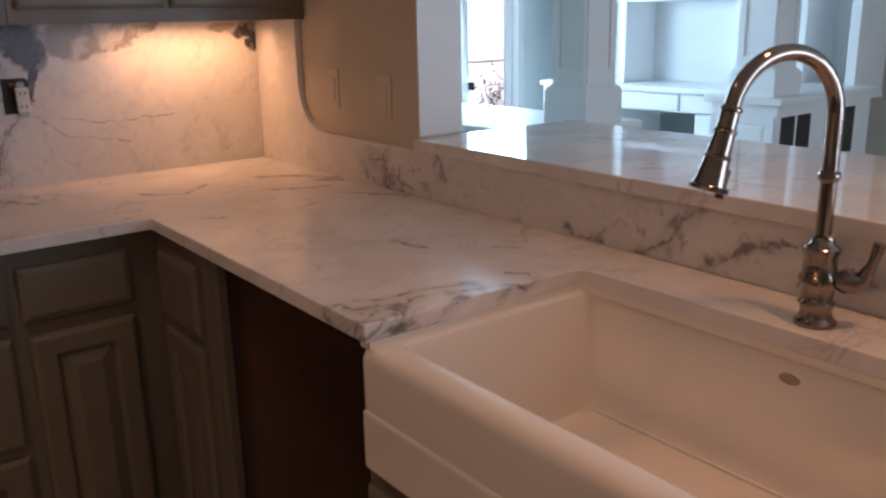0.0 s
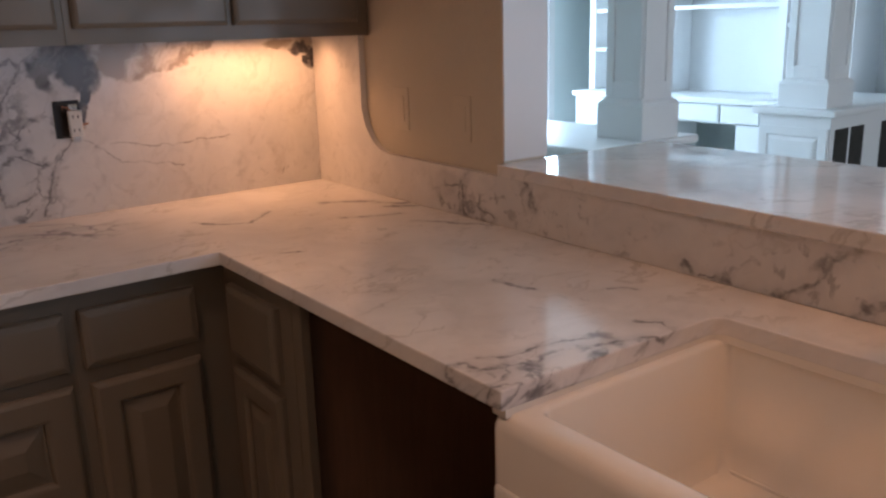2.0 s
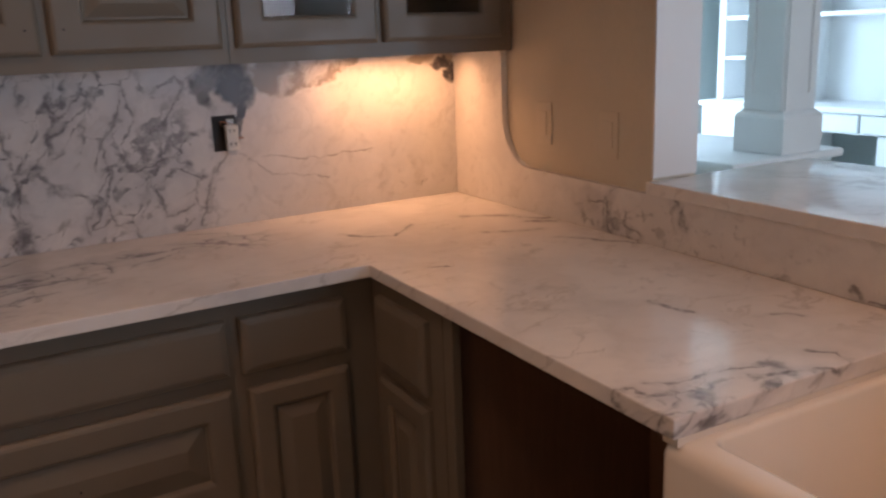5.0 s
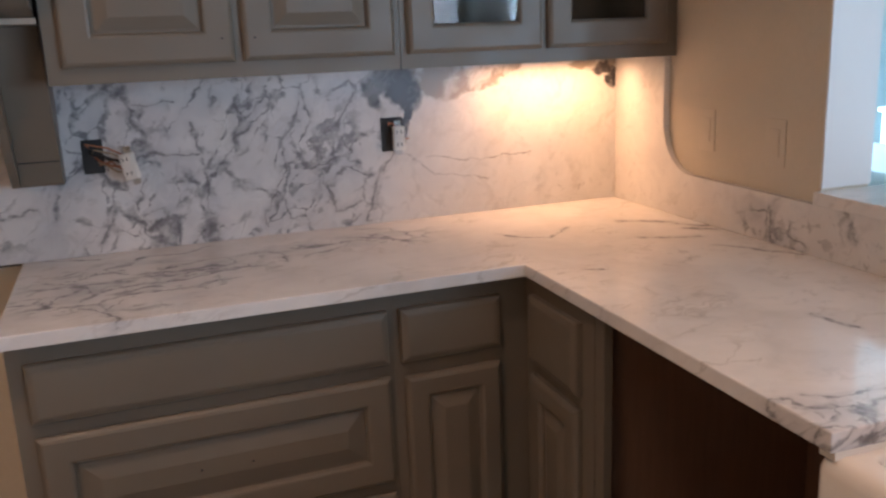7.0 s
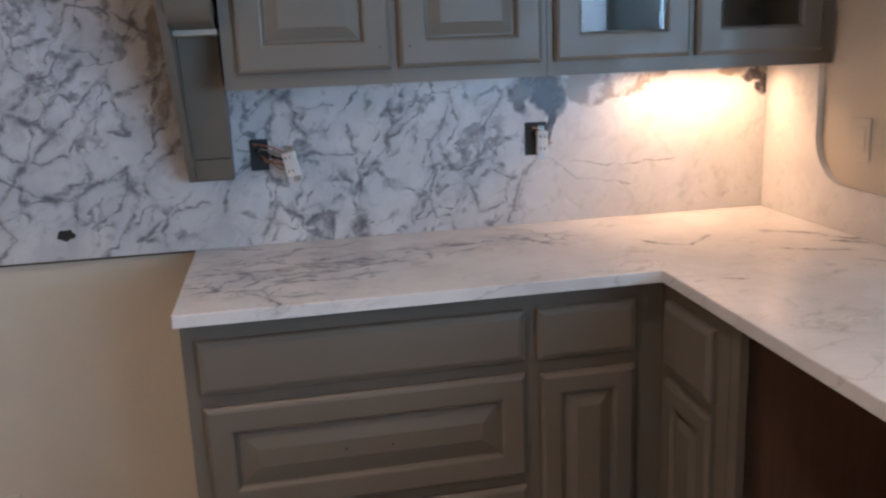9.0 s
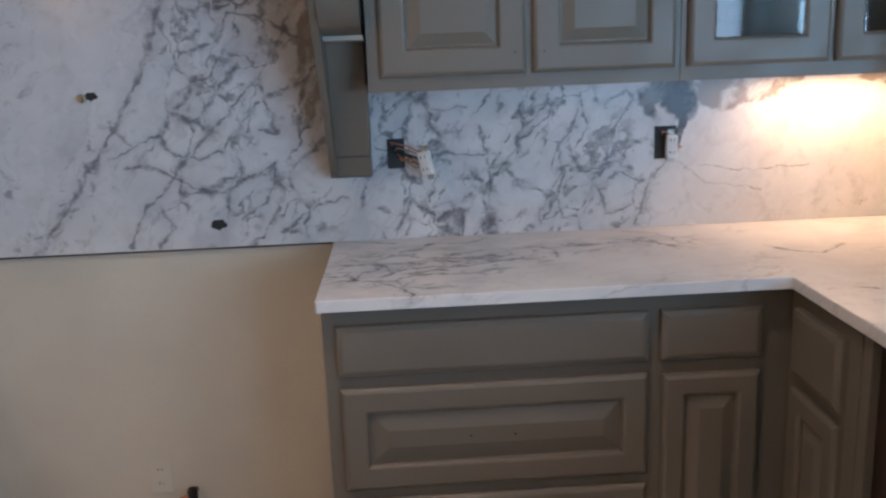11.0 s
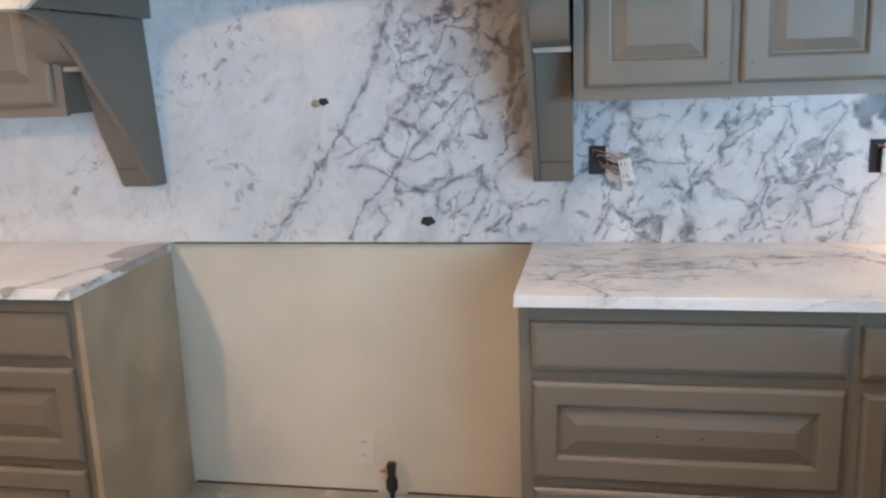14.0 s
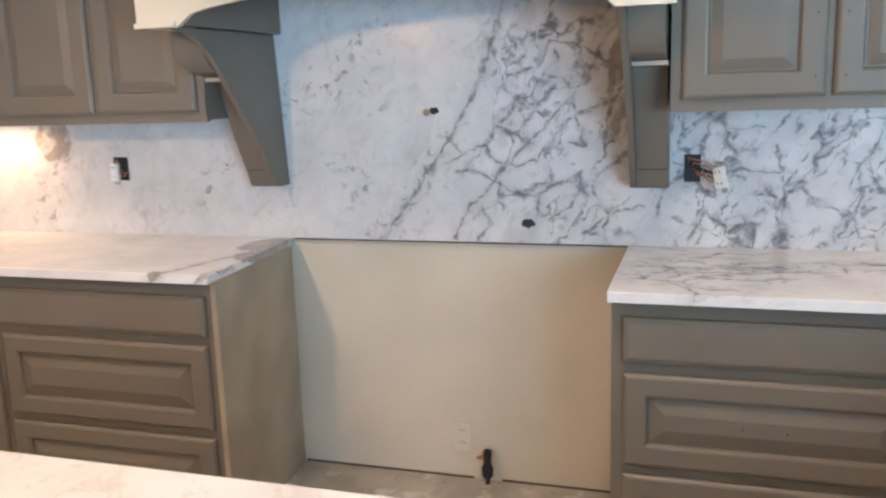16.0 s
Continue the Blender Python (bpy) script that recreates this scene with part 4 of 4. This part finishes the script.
part("liner", boxes((-3.03, -3.012, -0.599, -0.001, 1.662, 2.45), (-1.765, -1.747, -0.599, -0.001, 1.662, 2.45), (-3.012, -1.765, -0.599, -0.001, 2.2, 2.22)), M_CAB, hood, "taupe painted inner box")

PLATE = [(0, 1.118), (-0.075, 1.118), (-0.085, 1.125), (-0.142, 1.189), (-0.183, 1.274), (-0.25, 1.36), (-0.31, 1.43), (-0.349, 1.479), (-0.38, 1.52), (-0.406, 1.552), (-0.444, 1.588), (-0.495, 1.622), (-0.56, 1.645), (-0.60, 1.652), (-0.60, 1.660), (0, 1.660)]
BLOCK = [(0, 1.118), (-0.073, 1.118), (-0.080, 1.124), (-0.100, 1.178), (-0.102, 1.182), (-0.155, 1.291), (-0.195, 1.403), (-0.225, 1.498), (0, 1.498)]
ROLL = [(-0.02, 1.513), (-0.300, 1.513), (-0.335, 1.522)] + [(-0.335 - 0.125 * math.sin(radians(q)) ** 0.8, 1.522 + 0.135 * (1 - math.cos(radians(q)))) for q in range(10, 91, 10)] + [(-0.02, 1.657)]


def corbel(x_in, x_out, label, lean=0.0):
    c = thing("corbel", label, "corbel", "hood corbels")
    s = 1 if x_out > x_in else -1
    yz = lambda x: Matrix(((0, 0, 1, x), (1, 0, 0, 0), (0, 1, 0, 0), (0, 0, 0, 1)))
    tip = Matrix(((1, 0, lean, -1.118 * lean), (0, 1, 0, 0), (0, 0, 1, 0), (0, 0, 0, 1)))  # out of plumb

    def piece(name, bm, mat, text="", soft=False):
        bmesh.ops.transform(bm, matrix=tip, verts=bm.verts)
        part(name, bm, mat, c, text, soft=soft)

    a, b = sorted((x_in, x_in + s * 0.02))
    piece("side_panel", prism(bmesh.new(), PLATE, b - a, yz(a), 0.0015), M_CAB)
    a, b = sorted((x_in + s * 0.0205, x_out))
    piece("leg", prism(bmesh.new(), BLOCK, b - a, yz(a), 0.0015), M_CAB)
    piece("lip", boxes((a, b + 0.004 * (s > 0), -0.305, -0.0005, 1.4985, 1.5125), bevel=0.002), M_EDGE, "pale bare edge strip")
    piece("roll", prism(bmesh.new(), ROLL, b - a, yz(a), 0.0), M_CAB, soft=True)
    piece("groove", boxes((a + 0.001, b - 0.001, -0.1035, -0.098, 1.1795, 1.1815)), M_DARK)
    return c


corbel(-3.015, -3.133, "taupe wooden bracket under the hood", -0.05)
corbel(-1.762, -1.643, "taupe wooden bracket under the hood")


# ---- outlets, switches, pipe ----
def duplex(name, label, x, z, y, w=0.07, h=0.115, mat=None):
    o = thing(name, label, "outlet", "wall outlets")
    part("plate", boxes((x - w / 2, x + w / 2, y - 0.006, y - 0.0005, z - h / 2, z + h / 2), bevel=0.002), mat or M_WHITE_PLASTIC, o)
    for k in (-1, 1):
        part("socket", boxes((x - 0.017, x + 0.017, y - 0.0085, y - 0.0062, z + k * 0.024 - 0.014, z + k * 0.024 + 0.014), bevel=0.001), mat or M_WHITE_PLASTIC, o)
        for dx in (-0.006, 0.006):
            part("slot", boxes((x + dx - 0.001, x + dx + 0.001, y - 0.0093, y - 0.0087, z + k * 0.024 - 0.004, z + k * 0.024 + 0.006)), M_BLACK, o)
    return o


duplex("wall_outlet", "ivory duplex outlet low on the range wall", -2.377, 0.168, 0.02, mat=M_IVORY)


def loose_outlet(label, x0, x1, z0, z1, dx, dy, dz, yaw, lean=0, wires=True):
    """An open box in the stone with its outlet pulled forward on the wires."""
    o = thing("outlet_box", label, "outlet", "open outlet boxes")
    bm = boxes((x0, x1, -0.0035, -0.0005, z0, z1))
    part("box", bm, M_BLACK, o, "black open box")
    m = pose((x0 + x1) / 2 + dx, -0.02 + dy, (z0 + z1) / 2 + dz, 0, -lean, yaw)
    part("receptacle", boxes((-0.0165, 0.0165, -0.012, 0.012, -0.034, 0.034), bevel=0.002), M_WHITE_PLASTIC, o, "white receptacle", m)
    for k in (-1, 1):
        part("socket", boxes((-0.014, 0.014, -0.0145, -0.0122, k * 0.018 - 0.012, k * 0.018 + 0.012), bevel=0.001), M_WHITE_PLASTIC, o, "", m)
        for dx2 in (-0.006, 0.006):
            part("slot", boxes((dx2 - 0.0012, dx2 + 0.0012, -0.0152, -0.0147, k * 0.018 - 0.003, k * 0.018 + 0.006)), M_BLACK, o, "", m)
    part("yoke", boxes((-0.010, 0.010, 0.0122, 0.0145, -0.050, 0.050)), M_STEEL, o, "steel yoke", m)
    if wires:
        for k in range(7):
            bm = bmesh.new()
            s = Vector(((x0 + x1) / 2 + 0.004 * k - 0.010, -0.004, (z0 + z1) / 2 + 0.025 - 0.008 * k))
            t = m @ Vector((0.004 * (k % 3) - 0.004, 0.012, 0.024 - 0.008 * k))
            tube(bm, [s, s + Vector((0.006 * (k - 1), -0.02, 0.01 * (-1) ** k)), (s + t) / 2 + Vector((0, -0.012, 0.012 * (-1) ** k)), t], 0.0022, 8)
            part("wire", bm, (M_COPPER, M_BLACK, M_RAWPANEL)[k % 3], o, soft=True)
    return o


loose_outlet("white outlet hanging loose from its open black box", -0.790, -0.724, 1.124, 1.222, 0.011, -0.010, -0.010, -8)
loose_outlet("white outlet pulled far out on bare wires", -1.597, -1.545, 1.130, 1.218, 0.086, -0.05, -0.024, -25, 12)
loose_outlet("outlet hanging loose in an open box", -3.785, -3.722, 1.131, 1.223, -0.012, -0.008, -0.012, 12)


def rocker(label, y, z):
    s = thing("light_switch", label, "switch", "light switches", LEG)
    part("plate", boxes((0.0163, 0.0195, y - 0.035, y + 0.035, z - 0.0575, z + 0.0575), bevel=0.0012), M_PLATE, s)
    part("rocker", boxes((0.0140, 0.0161, y - 0.0165, y + 0.0165, z - 0.033, z + 0.033), bevel=0.001), M_PLATE, s)


rocker("beige rocker switch on the beige wall", -0.463, 1.168)
rocker("beige rocker switch beside the bar opening", -0.738, 1.158)
gas = thing("gas_pipe", "capped black gas valve with a copper nub on a pipe stub", "pipe")
bm = bmesh.new()
lathe(bm, [(0.008, 0.002), (0.010, 0.03), (0.017, 0.036), (0.021, 0.048), (0.021, 0.072), (0.016, 0.084), (0.0135, 0.10), (0.016, 0.106), (0.0165, 0.132), (0.012, 0.142), (0.004, 0.145)], (-2.271, -0.03, 0.0), 18)
part("valve", bm, M_BLACK, gas, soft=True)
bm = bmesh.new()
tube(bm, [(-2.282, -0.034, 0.117), (-2.292, -0.036, 0.115), (-2.296, -0.036, 0.114), (-2.308, -0.037, 0.110)], [0.009, 0.009, 0.007, 0.006], 12)
part("nub", bm, M_COPPER, gas, "copper nub", soft=True)
bm = bmesh.new()
tube(bm, [(-2.271, 0.019, 0.115), (-2.271, -0.018, 0.115)], 0.009, 12)
part("pipe", bm, M_COPPER, gas, "copper pipe", soft=True)
bm = bmesh.new()
lathe(bm, [(0.024, 0.0005), (0.024, 0.004), (0.016, 0.008), (0.011, 0.010)], (-2.271, -0.03, 0.0), 18)
part("escutcheon", bm, M_EDGE, gas, "dull floor collar", soft=True)
for x, z, rx in ((-2.441, 1.376, 0.020), (-2.112, 0.984, 0.026)):
    h = thing("stone_hole", "rough dark hole cut through the marble", "hole")
    bm = bmesh.new()
    pts = [(x + rx * math.cos(radians(q)) * (1 + 0.15 * math.sin(q)), -0.0008, z + 0.6 * rx * math.sin(radians(q)) * (1 + 0.2 * math.cos(q * 2))) for q in range(0, 360, 30)]
    lo = [bm.verts.new(p) for p in pts]
    hi = [bm.verts.new((p[0] * 0.2 + x * 0.8, -0.0012, p[2] * 0.2 + z * 0.8)) for p in pts]
    for k in range(12):
        bm.faces.new((lo[k], lo[(k + 1) % 12], hi[(k + 1) % 12], hi[k]))
    bm.faces.new(hi)
    part("rim", bm, M_DARK, h)


fill = thing("pot_filler_stub", "short brass pipe stub beside the upper hole in the marble", "pipe")
bm = bmesh.new()
tube(bm, [(-2.468, 0.0, 1.371), (-2.468, -0.022, 1.371)], 0.007, 12)
part("pipe", bm, M_BRASS, fill, soft=True)
bm = bmesh.new()
tube(bm, [(-2.468, -0.0005, 1.371), (-2.468, -0.004, 1.371), (-2.468, -0.006, 1.371)], [0.013, 0.013, 0.009], 16)
part("flange", bm, M_BRASS, fill, soft=True)


# ---- dining side: columns and built-ins ----
def column(x, y, z0, s, plinth_h, label):
    c = thing("column", label, "column", "columns")
    h = s / 2
    bm = bmesh.new()
    box(bm, x - h, x + h, y - h, y + h, z0 + plinth_h, 2.6)
    part("shaft", bm, M_TRIMW, c)
    bm = bmesh.new()
    p = h + 0.03
    loops = [[(x + a * q, y + b * q, z0 + zz) for a, b in ((1, 1), (-1, 1), (-1, -1), (1, -1))] for q, zz in ((p, 0), (p, plinth_h - 0.035), (p - 0.008, plinth_h - 0.02), (h + 0.006, plinth_h - 0.006), (h + 0.004, plinth_h))]
    part("plinth", loops_mesh(bm, loops), M_TRIMW, c)
    # raised mouldings that frame a sunk field on each face
    w, f = 0.045, 0.010
    for dx, dy in ((-1, 0), (0, -1), (1, 0), (0, 1)):
        zlo, zhi = z0 + plinth_h + 0.07, 2.5
        bm = bmesh.new()
        for a, b, lo, hi in ((-h + 0.004, -h + w, z0 + plinth_h, 2.599), (h - w, h - 0.004, z0 + plinth_h, 2.599), (-h + w, h - w, z0 + plinth_h, zlo), (-h + w, h - w, zhi, 2.599)):
            if dx:
                box(bm, *sorted((x + dx * h, x + dx * (h + f))), y + a, y + b, lo, hi, 0.002)
            else:
                box(bm, x + a, x + b, *sorted((y + dy * h, y + dy * (h + f))), lo, hi, 0.002)
        part("moulding", bm, M_TRIMW, c)
    return c


column(1.825, 0.175, 0.852, 0.205, 0.19, "white square column with sunk panels on a half wall")
column(3.63, 0.27, 0.852, 0.25, 0.17, "white square column with sunk panels on a cabinet pier")
hw = thing("half_wall", "white half wall that carries a column", "half wall")
part("body", boxes((1.42, 2.02, 0.08, 1.5, 0.002, 0.81)), M_TRIMW, hw)
part("cap", boxes((1.36, 2.10, 0.02, 1.56, 0.811, 0.851), bevel=0.014), M_TRIMW, hw, "white rounded cap board")

pier = thing("pier_cabinet", "white pier cabinet with dark glazed doors", "cabinet")
part("body", boxes((3.42, 4.62, 0.05, 0.50, 0.002, 0.81)), M_TRIMW, pier)
part("cap", boxes((3.38, 4.66, 0.01, 0.54, 0.811, 0.851), bevel=0.01), M_TRIMW, pier)
bm = bmesh.new()
terrace(bm, 0.02, 0.45, 0.1, 0.74, [(0, 0), (0, -0.012), (0.05, -0.012), (0.055, -0.004), (0.08, -0.012)])
part("panel", bm, M_TRIMW, pier, "", pose(3.42, 0.515, 0, 0, 0, -90))
for k, x in enumerate((3.47, 3.66, 4.05, 4.24)):
    for lo, hi in ((0.12, 0.40), (0.43, 0.735)):
        part("pane", boxes((x, x + 0.155, 0.044, 0.0495, lo, hi)), M_DARK, pier, "dark glass pane")

unit = thing("built_in_desk", "white built-in desk with drawers and open shelves above", "desk")
UX = 4.36
part("desktop", boxes((UX - 0.02, 5.0, 0.14, 2.92, 0.745, 0.785), bevel=0.006), M_TRIMW, unit)
part("back_panel", boxes((4.96, 4.98, 0.14, 2.92, 0.786, 2.6)), M_TRIMW, unit)
for ya, yb in ((1.07, 1.40), (1.42, 1.98)):
    bm = terrace(bmesh.new(), ya, yb, 0.60, 0.735, [(0, 0), (0, -0.012), (0.010, -0.018), (0.014, -0.018)])
    part("drawer_front", bm, M_TRIMW, unit, "", Matrix(((0, 1, 0, UX + 0.012), (1, 0, 0, 0), (0, 0, 1, 0), (0, 0, 0, 1))))
part("pedestal", boxes((UX + 0.013, 4.95, 0.96, 1.27, 0.002, 0.59)), M_TRIMW, unit)
part("pedestal", boxes((UX + 0.013, 4.95, 2.02, 2.90, 0.002, 0.744)), M_TRIMW, unit)
part("apron", boxes((UX + 0.02, 4.95, 1.28, 2.015, 0.59, 0.744)), M_TRIMW, unit)
for y in (0.14, 0.52, 1.02, 2.12, 2.84):
    part("upright", boxes((4.55, 4.959, y, y + 0.07, 0.786, 2.58), bevel=0.003), M_TRIMW, unit)
for z in (1.45, 1.85, 2.2):
    part("shelf", boxes((4.56, 4.958, 1.092, 2.118, z, z + 0.035), bevel=0.003), M_TRIMW, unit)
    part("shelf", boxes((4.56, 4.958, 2.192, 2.838, z, z + 0.035), bevel=0.003), M_TRIMW, unit)
part("shelf", boxes((4.56, 4.958, 2.192, 2.838, 1.12, 1.15), bevel=0.003), M_TRIMW, unit)
for z in (1.30, 1.72, 2.12):
    part("shelf", boxes((4.56, 4.958, 0.592, 1.018, z, z + 0.035), bevel=0.003), M_TRIMW, unit)
